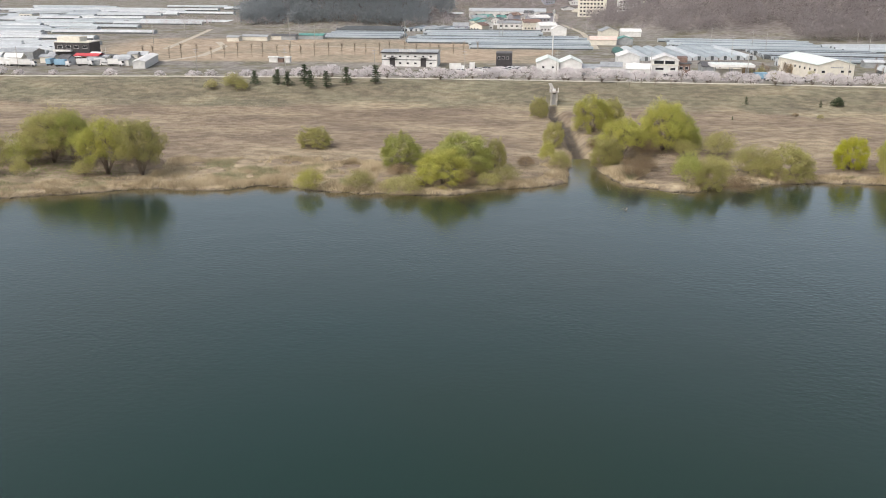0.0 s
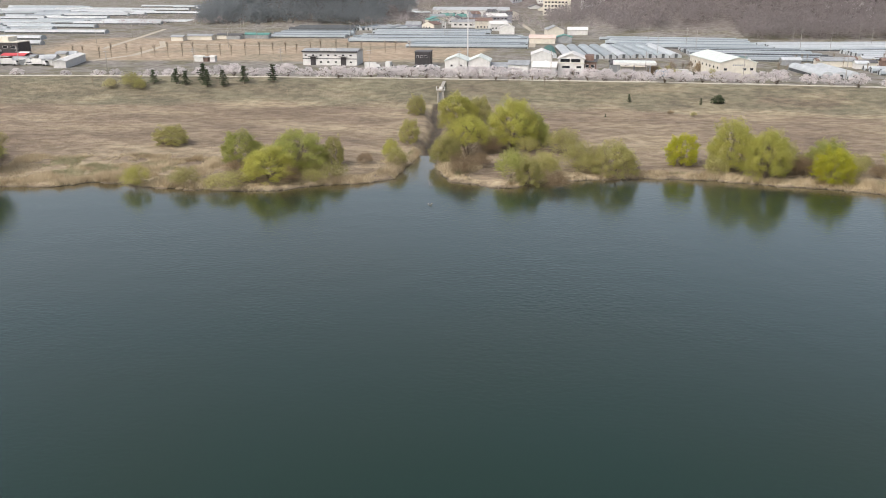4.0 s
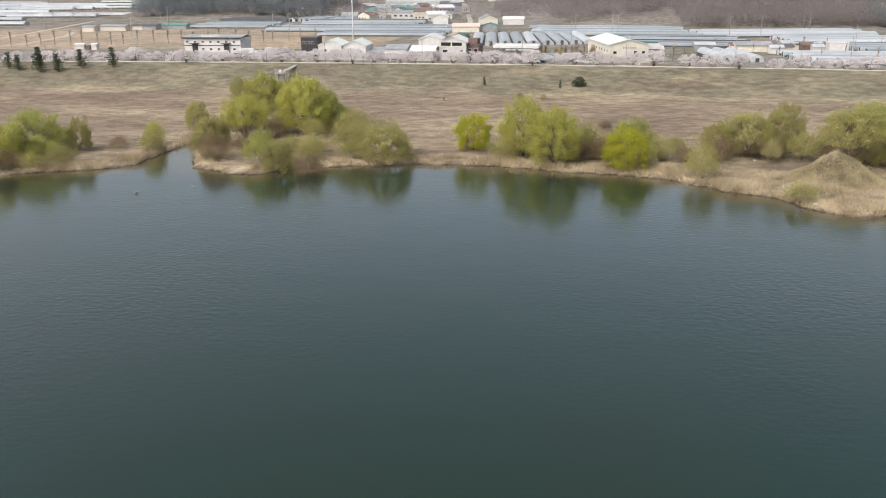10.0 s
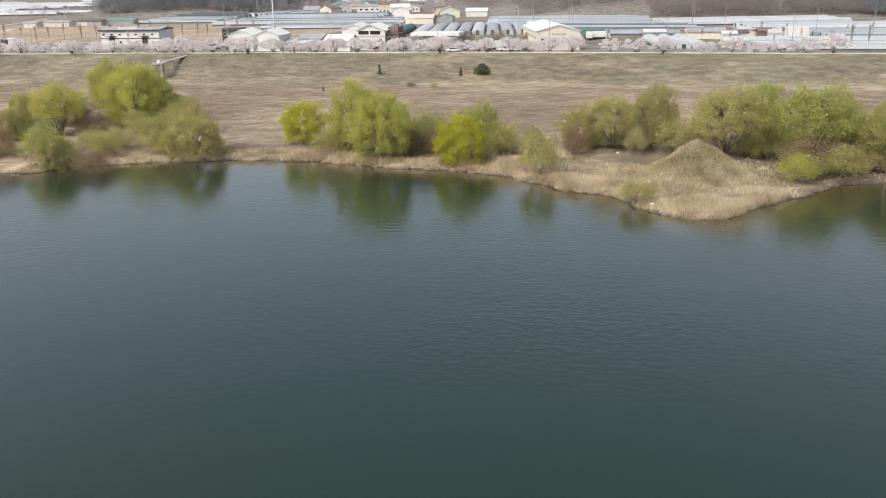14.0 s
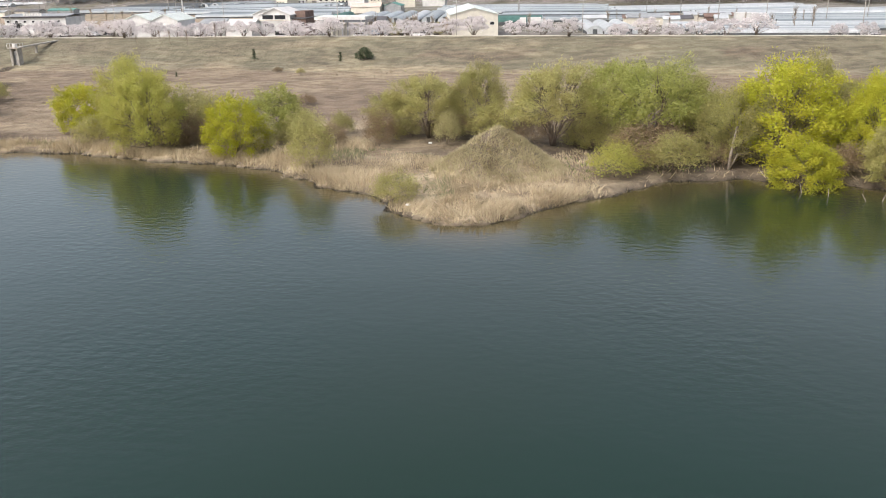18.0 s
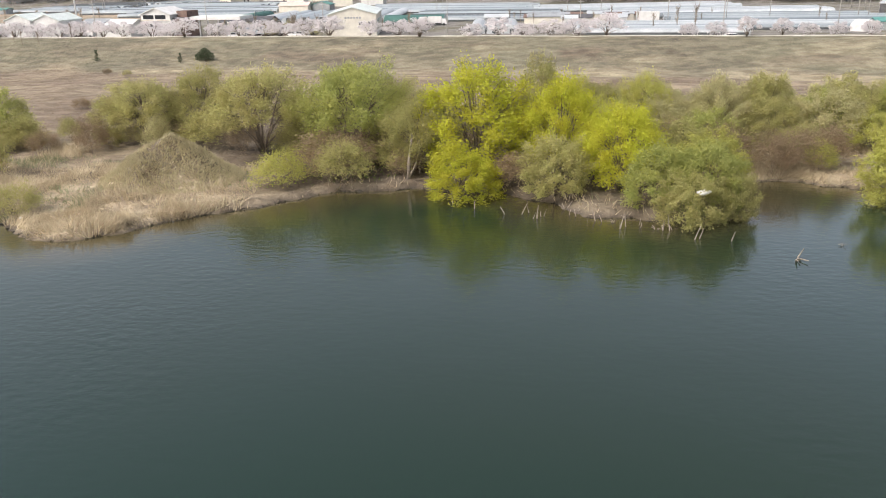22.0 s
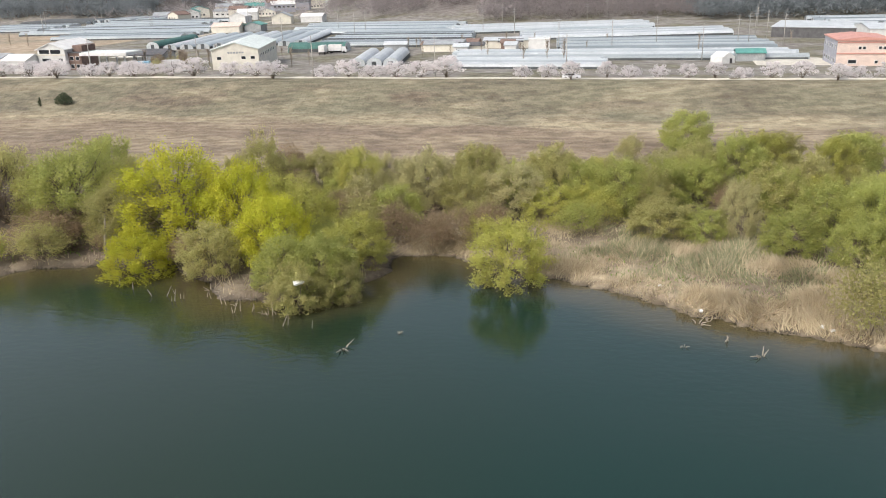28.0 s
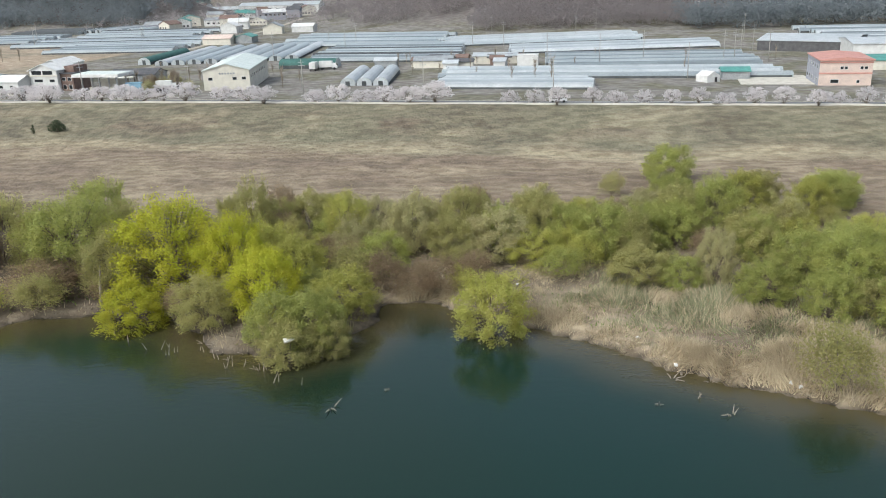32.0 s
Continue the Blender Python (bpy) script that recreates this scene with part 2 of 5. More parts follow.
def extrude_x(profile, x0, x1):
    """A closed (y, z) outline swept along x."""
    bm = bmesh.new()
    a = [bm.verts.new((x0, y, z)) for y, z in profile]
    b = [bm.verts.new((x1, y, z)) for y, z in profile]
    n = len(a)
    for i in range(n):
        bm.faces.new((a[i], a[(i + 1) % n], b[(i + 1) % n], b[i]))
    bm.faces.new(a[::-1]), bm.faces.new(b)
    bmesh.ops.recalc_face_normals(bm, faces=bm.faces[:])
    return bm


def extrude_y(profile, y0, y1):
    bm = extrude_x(profile, y0, y1)
    for v in bm.verts:
        v.co = (v.co.y, v.co.x, v.co.z)
    bmesh.ops.recalc_face_normals(bm, faces=bm.faces[:])
    return bm


def tube(points, radii, sides=6):
    """Vertices and faces of a tapered tube through points."""
    verts, faces = [], []
    for i, (p, r) in enumerate(zip(points, radii)):
        d = Vector(points[min(i + 1, len(points) - 1)]) - Vector(points[max(i - 1, 0)])
        q = d.to_track_quat("Z", "Y")
        for k in range(sides):
            a = 2 * math.pi * k / sides
            verts.append(Vector(p) + q @ Vector((r * math.cos(a), r * math.sin(a), 0)))
    for i in range(len(points) - 1):
        for k in range(sides):
            a, b = i * sides + k, i * sides + (k + 1) % sides
            faces.append((a, b, b + sides, a + sides))
    faces.append(tuple(range(sides))[::-1])
    faces.append(tuple(range(len(verts) - sides, len(verts))))
    return verts, faces


def tubes_mesh(name, list_of, material, sides=5):
    vs, fs = [], []
    for pts, rad in list_of:
        v, f = tube(pts, rad, sides)
        o = len(vs)
        vs += v
        fs += [tuple(i + o for i in face) for face in f]
    return mesh_of(name, vs, fs, material, True)


# ---- plan: shore, levee and heights ----
WEST_BANK = [(-900, 120), (-200, 141), (-95, 151.2), (-82, 155.5), (-70, 160.5), (-52, 160.3), (-47, 164.5), (-40, 164), (-33, 161),
    (-19, 159.3), (-6, 159.8), (3, 165), (13, 168), (17.5, 172), (19, 182), (21.5, 193)]
MID_BANK = [(25, 193), (27, 180), (30, 170), (37, 166.3), (42, 164.6), (48, 169), (57, 172.8), (72, 175.3), (87, 173.8), (97, 170.5),
    (110, 167.2), (118, 163), (126, 155), (131, 153.2), (135, 145.5), (139, 142.3), (142.5, 141.8), (146, 144.5), (150, 149.5)]
EAST_BANK = [(158, 155), (163, 160), (172, 161.2), (181, 159.5), (186, 155.5), (190, 151), (196, 150.5), (202, 154), (204.5, 160),
    (205, 165.5), (212, 165.3), (217, 162), (223, 158.5), (230, 155), (236, 149.3), (242, 146), (246, 143.5), (250, 142.3), (256, 139), (300, 130), (900, 90)]
SHORE = np.array(WEST_BANK + MID_BANK + EAST_BANK, float)
CREST_X = (-900, -174, -114, -60, -15, 27, 85, 144, 200, 245, 300, 900)
CREST_Y = (262, 291, 294, 295, 294, 291.5, 288, 281, 272.8, 266.5, 259, 190)
CREEK = np.array([(23.2, 188), (22.8, 206), (23.2, 223), (22.9, 237), (21.3, 249), (20.6, 257), (21.2, 265)], float)


def crest(x):
    return np.interp(x, CREST_X, CREST_Y)


def segment_distance(px, py, line):
    best = np.full(np.shape(px), 1e9)
    for (ax, ay), (bx, by) in zip(line[:-1], line[1:]):
        ux, uy = bx - ax, by - ay
        t = np.clip(((px - ax) * ux + (py - ay) * uy) / (ux * ux + uy * uy), 0, 1)
        best = np.minimum(best, np.hypot(px - ax - t * ux, py - ay - t * uy))
    return best


def on_land(px, py):
    """Even-odd count of shore crossings below each point."""
    odd = np.zeros(np.shape(px), bool)
    for (ax, ay), (bx, by) in zip(SHORE[:-1], SHORE[1:]):
        lo, hi = min(ax, bx), max(ax, bx)
        if hi == lo:
            continue
        inside = (px >= lo) & (px < hi)
        y = ay + (px - ax) * (by - ay) / (bx - ax)
        odd ^= inside & (py > y)
    return odd


def ripple(x, y):
    return (np.sin(x * 0.9 + 1.3 * np.sin(y * 0.37)) + np.sin(y * 1.1 + 1.7 * np.sin(x * 0.41 + 2)) + np.sin((x + y) * 0.23) * 1.5) / 3.5


LATTICE = np.random.default_rng(99).uniform(-1, 1, (256, 256))


def patchy(x, y, size, octaves=3):
    """Smooth random patches of about the given size in metres, from -1 to 1."""
    x, y = np.asarray(x, float) / size, np.asarray(y, float) / size
    out, amp = 0.0, 1.0
    for k in range(octaves):
        fx, fy = x * 2.03 ** k + 17.3 * k, y * 2.03 ** k + 5.7 * k
        ix, iy = np.floor(fx).astype(int), np.floor(fy).astype(int)
        tx, ty = fx - ix, fy - iy
        tx, ty = tx * tx * (3 - 2 * tx), ty * ty * (3 - 2 * ty)
        a, b_ = LATTICE[ix % 256, iy % 256], LATTICE[(ix + 1) % 256, iy % 256]
        c, d_ = LATTICE[ix % 256, (iy + 1) % 256], LATTICE[(ix + 1) % 256, (iy + 1) % 256]
        out = out + amp * ((a + (b_ - a) * tx) * (1 - ty) + (c + (d_ - c) * tx) * ty)
        amp *= 0.5
    return out


def smooth(t):
    t = np.clip(t, 0, 1)
    return t * t * (3 - 2 * t)


def inland(x, y):
    d = segment_distance(x, y, SHORE)
    d = np.where(on_land(x, y), d, -d) + 0.7 * patchy(x, y, 3.0, 3)
    return d


PLAIN = 3.0
HILLS = ((-118, 745, 118, 110, 42), (240, 712, 175, 185, 50), (90, 960, 200, 120, 36), (450, 700, 190, 170, 70), (650, 800, 300, 250, 95), (-60, 1000, 110, 90, 34),
    (-420, 1500, 300, 250, 40))


def height(x, y):
    x, y = np.asarray(x, float), np.asarray(y, float)
    d = inland(x, y)
    rough = 1.4 * patchy(x, y, 5.0, 4)
    land = 0.55 * smooth(d / 0.9) + 1.2 * smooth((d - 1) / 55) + 0.12 * rough * smooth(d / 6) + 0.02 * d.clip(0, 4)
    bed = np.maximum(d * 0.16, -3.0)
    z = np.where(d > 0, land, bed)
    u = crest(x) - y
    levee = 2.0 + 5.0 * smooth((30 - u) / 28.5) + 0.06 * rough
    z = np.where((u < 30) & (d > 0), np.maximum(z, levee), z)
    back = np.where(u > -5, 7.0 - 2.1 * smooth((-1.6 - u) / 4.0), np.where(u > -18, 4.9, 4.9 - 0.5 * smooth((-18 - u) / 4) - (4.4 - PLAIN) * smooth((-22 - u) / 55)))
    z = np.where(u < -1.4, back, z)
    m = np.hypot((x - 143.9) / 8.0, (y - 162.4) / 7.0)
    z = np.where(d > 0, z + 4.2 * (0.86 * smooth(1.04 - m) + 0.14 * np.clip(1 - m, 0, 1)) * (1 + 0.14 * rough), z)
    c = segment_distance(x, y, CREEK)
    z = np.where((y > 188) & (y < 264), z - 1.9 * smooth((3.4 - c) / 2.6) * smooth((266 - y) / 12), z)
    for hx, hy, rx, ry, hz in HILLS:
        z = z + hz * smooth(1.0 - np.hypot((x - hx) / rx, (y - hy) / ry)) * (1 + 0.08 * ripple(x * 0.1, y * 0.1))
    return z


def ground_z(x, y):
    return float(height(np.array([x]), np.array([y]))[0])


def axis(start, stop, step, low, high):
    """Even steps in the middle, growing steps out to the limits."""
    mid = list(np.arange(start, stop + 1e-6, step))
    s, v = step, mid[-1]
    while v < high:
        s = min(s * 1.09, 60)
        v += s
        mid.append(v)
    s, v, out = step, mid[0], []
    while v > low:
        s = min(s * 1.15, 80)
        v -= s
        out.append(v)
    return np.array(out[::-1] + mid)


def grid_faces(nx, ny):
    i = np.arange(nx - 1)[None, :] + np.arange(ny - 1)[:, None] * nx
    return np.stack([i, i + 1, i + nx + 1, i + nx], -1).reshape(-1, 4)


def grid_mesh(name, xs, ys, zf):
    gx, gy = np.meshgrid(xs, ys)
    gz = zf(gx, gy)
    me = bpy.data.meshes.new(name)
    f = grid_faces(len(xs), len(ys))
    me.vertices.add(gx.size), me.loops.add(f.size), me.polygons.add(len(f))
    me.vertices.foreach_set("co", np.stack([gx, gy, gz], -1).astype(np.float32).ravel())
    me.loops.foreach_set("vertex_index", f.astype(np.int32).ravel())
    me.polygons.foreach_set("loop_start", np.arange(0, f.size, 4, dtype=np.int32))
    me.polygons.foreach_set("loop_total", np.full(len(f), 4, np.int32))
    me.polygons.foreach_set("use_smooth", np.ones(len(f), bool))
    me.update(calc_edges=True)
    return me, gx.ravel(), gy.ravel(), gz.ravel()


# ground sheet, with what grows on it kept as a cover map
xs, ys = axis(-125, 300, 1.0, -3200, 3200), axis(136, 300, 1.0, -1500, 4200)
ground_mesh, gx, gy, gz = grid_mesh("ground", xs, ys, height)
gd, gu = inland(gx, gy), crest(gx) - gy
cover = np.zeros((len(gx), 4), np.float32)
cover[:, 0] = smooth((34 + 6 * patchy(gx, gy, 18) - gu) / 8) * (gd > 0)
cover[:, 1] = smooth((8 + 9 * patchy(gx, gy, 16) + 18 * smooth(1 - np.abs(gx + 50) / 42) + 8 * smooth(1 - np.abs(gx - 138) / 22) + 8 * smooth((gx - 222) / 12) - gd) / 7) * np.where((gx > 158) & (gx < 207), 0.45, 1.0)
cover[:, 2] = smooth((-17 - gu) / 3)
cover[:, 3] = np.maximum(smooth((0.6 - gd) / 0.5), smooth((1.7 - segment_distance(gx, gy, CREEK)) / 0.6) * (gy > 186) * (gy < 266))
use = np.zeros((len(gx), 4), np.float32)
field = smooth((40 + 10 * ripple(gx * 0.05, gy * 0.05) - gx) / 8) * smooth((gy - 386) / 4) * smooth((530 - gy) / 6)
use[:, 0] = (1 - np.maximum(field, smooth((gy - 900) / 200) * smooth((20 - gx) / 60))) * cover[:, 2]
rise = np.zeros(len(gx))
for hx, hy, rx, ry, hz in HILLS:
    rise = np.maximum(rise, smooth(1.0 - np.hypot((gx - hx) / rx, (gy - hy) / ry)))
use[:, 2] = smooth(1 - np.abs(gu - 29 - 4 * patchy(gx, gy, 40)) / 7) * smooth(0.7 + 1.2 * patchy(gx + 50, gy, 22)) * (gd > 0)
use[:, 0] = np.maximum(use[:, 0], smooth((-205 - gx) / 12) * cover[:, 2])
use[:, 3] = smooth(1 - np.abs(gu - 15 - 3 * patchy(gx, gy, 30)) / 9) * smooth(0.5 + 3.2 * patchy(gx * 0.45 + 30, gy, 9.0, 4)) * (0.45 + 0.55 * smooth((gx - 70) / 60)) * (gd > 0)
use[:, 1] = smooth((rise - 0.02) / 0.08)
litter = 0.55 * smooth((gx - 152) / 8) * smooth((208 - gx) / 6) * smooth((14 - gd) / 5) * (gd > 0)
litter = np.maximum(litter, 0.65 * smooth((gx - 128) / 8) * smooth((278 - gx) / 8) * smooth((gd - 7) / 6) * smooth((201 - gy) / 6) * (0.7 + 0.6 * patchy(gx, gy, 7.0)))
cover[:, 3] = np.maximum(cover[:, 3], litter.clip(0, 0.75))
ground_mesh.attributes.new("land_use", "FLOAT_COLOR", "POINT").data.foreach_set("color", use.ravel())
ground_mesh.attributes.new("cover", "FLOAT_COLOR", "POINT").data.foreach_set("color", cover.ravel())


def ground_material():
    m = bpy.data.materials.new("ground_cover")
    m.use_nodes = True
    nt = m.node_tree
    p = nt.nodes["Principled BSDF"]
    at = nt.nodes.new("ShaderNodeAttribute")
    at.attribute_name = "cover"
    sep = nt.nodes.new("ShaderNodeSeparateColor")
    nt.links.new(at.outputs["Color"], sep.inputs[0])

    def two(a, b, scale, stretch=None, low=0.38, high=0.62):
        return ramp_pair(nt, noise_fac(nt, scale, 6, low, high, stretch), a, b)

    def over(fac, under, top):
        mix = nt.nodes.new("ShaderNodeMix")
        mix.data_type = "RGBA"
        nt.links.new(fac, mix.inputs["Factor"])
        nt.links.new(under, mix.inputs["A"]), nt.links.new(top, mix.inputs["B"])
        return mix.outputs["Result"]

    weeds = over(noise_fac(nt, 0.05, 8, 0.40, 0.66, (0.6, 1.4, 1)), two((0.222, 0.173, 0.125), (0.178, 0.138, 0.101), 0.22), two((0.36, 0.30, 0.21), (0.29, 0.24, 0.165), 0.3))
    band = over(noise_fac(nt, 0.05, 7, 0.44, 0.60, (0.7, 1.3, 1)), two((0.205, 0.193, 0.132), (0.165, 0.155, 0.104), 0.3, (0.5, 1.4, 1)), two((0.175, 0.157, 0.108), (0.132, 0.118, 0.083), 0.4))
    grass = over(noise_fac(nt, 0.08, 7, 0.50, 0.68, (0.7, 1.3, 1)), band, two((0.285, 0.257, 0.175), (0.24, 0.215, 0.147), 0.3))
    straw = two((0.42, 0.35, 0.24), (0.29, 0.235, 0.165), 0.6)
    soil = over(noise_fac(nt, 0.02, 3, 0.45, 0.6), two((0.42, 0.34, 0.25), (0.34, 0.27, 0.20), 0.2), two((0.33, 0.28, 0.21), (0.25, 0.22, 0.16), 0.3))
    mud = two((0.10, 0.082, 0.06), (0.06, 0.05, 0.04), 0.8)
    col = over(sep.outputs[0], weeds, grass)
    col = over(sep.outputs[1], col, straw)
    lu = nt.nodes.new("ShaderNodeAttribute")
    lu.attribute_name = "land_use"
    lus = nt.nodes.new("ShaderNodeSeparateColor")
    nt.links.new(lu.outputs["Color"], lus.inputs[0])
    col = over(lus.outputs[2], col, two((0.37, 0.325, 0.22), (0.30, 0.26, 0.175), 0.3))
    col = over(lu.outputs["Alpha"], col, two((0.19, 0.155, 0.11), (0.14, 0.118, 0.085), 0.35, (0.6, 1.3, 1)))
    col = over(sep.outputs[2], col, soil)
    yard = over(noise_fac(nt, 0.07, 4, 0.45, 0.58), two((0.27, 0.255, 0.235), (0.19, 0.18, 0.165), 0.3), two((0.20, 0.19, 0.135), (0.13, 0.125, 0.09), 0.4))
    col = over(lus.outputs[0], col, yard)
    col = over(lus.outputs[1], col, two((0.20, 0.18, 0.172), (0.15, 0.135, 0.13), 0.1))
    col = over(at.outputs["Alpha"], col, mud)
    clump = ramp_pair(nt, noise_fac(nt, 0.42, 9, 0.40, 0.60, (0.7, 1.2, 1)), (1, 1, 1), (0.66, 0.64, 0.61))
    speck = ramp_pair(nt, noise_fac(nt, 2.2, 5, 0.36, 0.64), (1, 1, 1), (0.86, 0.85, 0.84))
    for layer in (clump, speck):
        mul = nt.nodes.new("ShaderNodeMix")
        mul.data_type, mul.blend_type = "RGBA", "MULTIPLY"
        mul.inputs["Factor"].default_value = 1.0
        nt.links.new(col, mul.inputs["A"]), nt.links.new(layer, mul.inputs["B"])
        col = mul.outputs["Result"]
    lift = nt.nodes.new("ShaderNodeHueSaturation")
    lift.inputs["Value"].default_value = 1.2
    nt.links.new(col, lift.inputs["Color"])
    nt.links.new(lift.outputs[0], p.inputs["Base Color"])
    p.inputs["Roughness"].default_value = 0.95
    bn = nt.nodes.new("ShaderNodeBump")
    bn.inputs["Strength"].default_value, bn.inputs["Distance"].default_value = 0.6, 0.4
    nt.links.new(noise_fac(nt, 0.9, 6), bn.inputs["Height"])
    nt.links.new(bn.outputs[0], p.inputs["Normal"])
    return m


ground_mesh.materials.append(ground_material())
tagged(new("ground", ground_mesh), "dry spring floodplain, grassy levee and bare fields", "ground", kind="structure")

# water: one flat sheet, tinted by how deep the bed lies below it
wx, wy = axis(-125, 300, 2.0, -3000, 3000), axis(120, 196, 1.0, -1500, 196)
wy = wy[wy <= 197]
water_mesh, ax_, ay_, az_ = grid_mesh("water", wx, wy, lambda x, y: np.zeros_like(x))
shallow = np.zeros((len(ax_), 4), np.float32)
shallow[:, 0] = smooth(1 - np.abs(np.minimum(inland(ax_, ay_), 0)) / 9.0)
water_mesh.attributes.new("depth", "FLOAT_COLOR", "POINT").data.foreach_set("color", shallow.ravel())


def water_material():
    m = bpy.data.materials.new("river_water")
    m.use_nodes = True
    nt = m.node_tree
    p = nt.nodes["Principled BSDF"]
    at = nt.nodes.new("ShaderNodeAttribute")
    at.attribute_name = "depth"
    sep = nt.nodes.new("ShaderNodeSeparateColor")
    nt.links.new(at.outputs["Color"], sep.inputs[0])
    deep = ramp_pair(nt, noise_fac(nt, 0.012, 3), (0.0048, 0.0250, 0.0185), (0.0100, 0.0240, 0.0135))
    mix = nt.nodes.new("ShaderNodeMix")
    mix.data_type = "RGBA"
    nt.links.new(sep.outputs[0], mix.inputs["Factor"])
    nt.links.new(deep, mix.inputs["A"])
    mix.inputs["B"].default_value = (0.07, 0.058, 0.026, 1)
    nt.links.new(mix.outputs["Result"], p.inputs["Base Color"])
    p.inputs["Roughness"].default_value, p.inputs["IOR"].default_value = 0.13, 1.36
    p.inputs["Coat Weight"].default_value, p.inputs["Coat IOR"].default_value, p.inputs["Coat Roughness"].default_value = 1.0, 1.15, 0.12
    bn = nt.nodes.new("ShaderNodeBump")
    bn.inputs["Strength"].default_value, bn.inputs["Distance"].default_value = 0.38, 0.05
    wind = nt.nodes.new("ShaderNodeMapRange")  # ripples come and go in patches of wind
    wind.inputs["To Min"].default_value, wind.inputs["To Max"].default_value = 0.35, 1.1
    nt.links.new(noise_fac(nt, 0.03, 4, 0.4, 0.62), wind.inputs["Value"])
    fine = nt.nodes.new("ShaderNodeMath")
    fine.operation = "MULTIPLY"
    nt.links.new(noise_fac(nt, 1.3, 2, 0.2, 0.8, (0.8, 1.2, 1)), fine.inputs[0])
    nt.links.new(wind.outputs[0], fine.inputs[1])
    add = nt.nodes.new("ShaderNodeMath")
    nt.links.new(fine.outputs[0], add.inputs[0])
    nt.links.new(noise_fac(nt, 0.12, 2, 0.2, 0.8), add.inputs[1])
    nt.links.new(add.outputs[0], bn.inputs["Height"])
    nt.links.new(bn.outputs[0], p.inputs["Normal"]), nt.links.new(bn.outputs[0], p.inputs["Coat Normal"])
    return m


water_mesh.materials.append(water_material())
tagged(new("water", water_mesh), "calm dark green river water with faint ripples", "water", kind="structure")

# levee path and road behind it
def strip(name, u0, u1, lift, material, label, x0=-420, x1=620, step=4.0):
    vs, fs = [], []
    for x in np.arange(x0, x1, step):
        for u in (u0, u1):
            y = float(crest(x)) - u
            vs.append((x, y, ground_z(x, y) + lift))
        for u in (u1, u0):
            y = float(crest(x)) - u
            vs.append((x, y, ground_z(x, y) + lift - 0.25))
    n = len(vs) // 4
    for i in range(n - 1):
        a = 4 * i
        for k in range(4):
            fs.append((a + k, a + 4 + k, a + 4 + (k + 1) % 4, a + (k + 1) % 4))
    return tagged(new(name, mesh_of(name, vs, fs, material)), label, "road" if "road" in name else "path", kind="structure")


strip("pavement", 1.1, -1.3, 0.05, PATHWAY, "pale concrete path along the levee crest")
strip("road", -6.6, -17.2, 0.05, ASPHALT, "grey asphalt road behind the levee")
for side, u in (("near", -7.0), ("middle", -11.9), ("far", -16.8)):
    strip("road_marking", u, u - 0.22, 0.062, WHITE, "worn white painted road line")

# ---- trees ----
def crown_points(rng, n, lumps, shell=0.55):
    """Leaf places in uneven lumps: fuller near each lump's skin."""
    out = []
    w = np.array([l[3] ** 2 for l in lumps])
    for lump, share in zip(lumps, rng.multinomial(n, w / w.sum())):
        d = rng.normal(size=(share, 3))
        d /= np.linalg.norm(d, axis=1, keepdims=True)
        r = rng.uniform(shell ** 3, 1, share) ** (1 / 3) * rng.uniform(0.86, 1.12, share)
        out.append(np.array(lump[:3]) + d * r[:, None] * lump[3] * np.array([1, 1, lump[4]]))
    return np.concatenate(out)


def leaf_cards(rng, centres, size, droop=0.0, slim=0.5, single=False):
    """A small two-triangle leaf cluster at each place, turned at random."""
    n = len(centres)
    a = rng.normal(size=(n, 3))
    a[:, 2] -= droop
    a /= np.linalg.norm(a, axis=1, keepdims=True)
    b = np.cross(a, rng.normal(size=(n, 3)))
    b /= np.linalg.norm(b, axis=1, keepdims=True) + 1e-9
    s = size * rng.uniform(0.6, 1.4, (n, 1))
    a, b = a * s, b * s * slim
    if single:
        return np.stack([centres - a + b, centres + a, centres - a * 0.6 - b * 1.2], 1).reshape(-1, 3)
    return np.stack([centres - a, centres + b * 1.0 - a * 0.1, centres + a, centres - b], 1).reshape(-1, 3)


def limbs(rng, base_spread, lumps, top, stems, r0):
    """Stems from the ground that fork towards the crown's lumps."""
    out = []
    roots = [(rng.uniform(-base_spread, base_spread), rng.uniform(-base_spread, base_spread)) for _ in range(stems)]
    for i, l in enumerate(lumps):
        x, y = roots[i % stems]
        end = Vector(l[:3])
        mid = Vector((x + (end.x - x) * 0.35 + rng.normal() * 0.03, y + (end.y - y) * 0.35 + rng.normal() * 0.03, end.z * 0.5))
        pts = [Vector((x, y, -0.03)), Vector((x, y, 0)).lerp(mid, 0.5) + Vector((0, 0, 0.02)), mid, mid.lerp(end, 0.5) + Vector((rng.normal() * 0.02, rng.normal() * 0.02, 0.02)), end]
        out.append((pts, [r0, r0 * 0.8, r0 * 0.6, r0 * 0.4, r0 * 0.15]))
        for _ in range(2):
            tip = end + Vector(rng.normal(size=3)) * l[3] * 0.55
            out.append(([mid.lerp(end, 0.6), (mid.lerp(end, 0.6)).lerp(tip, 0.5) + Vector((0, 0, 0.02)), tip], [r0 * 0.3, r0 * 0.2, r0 * 0.06]))
    return out


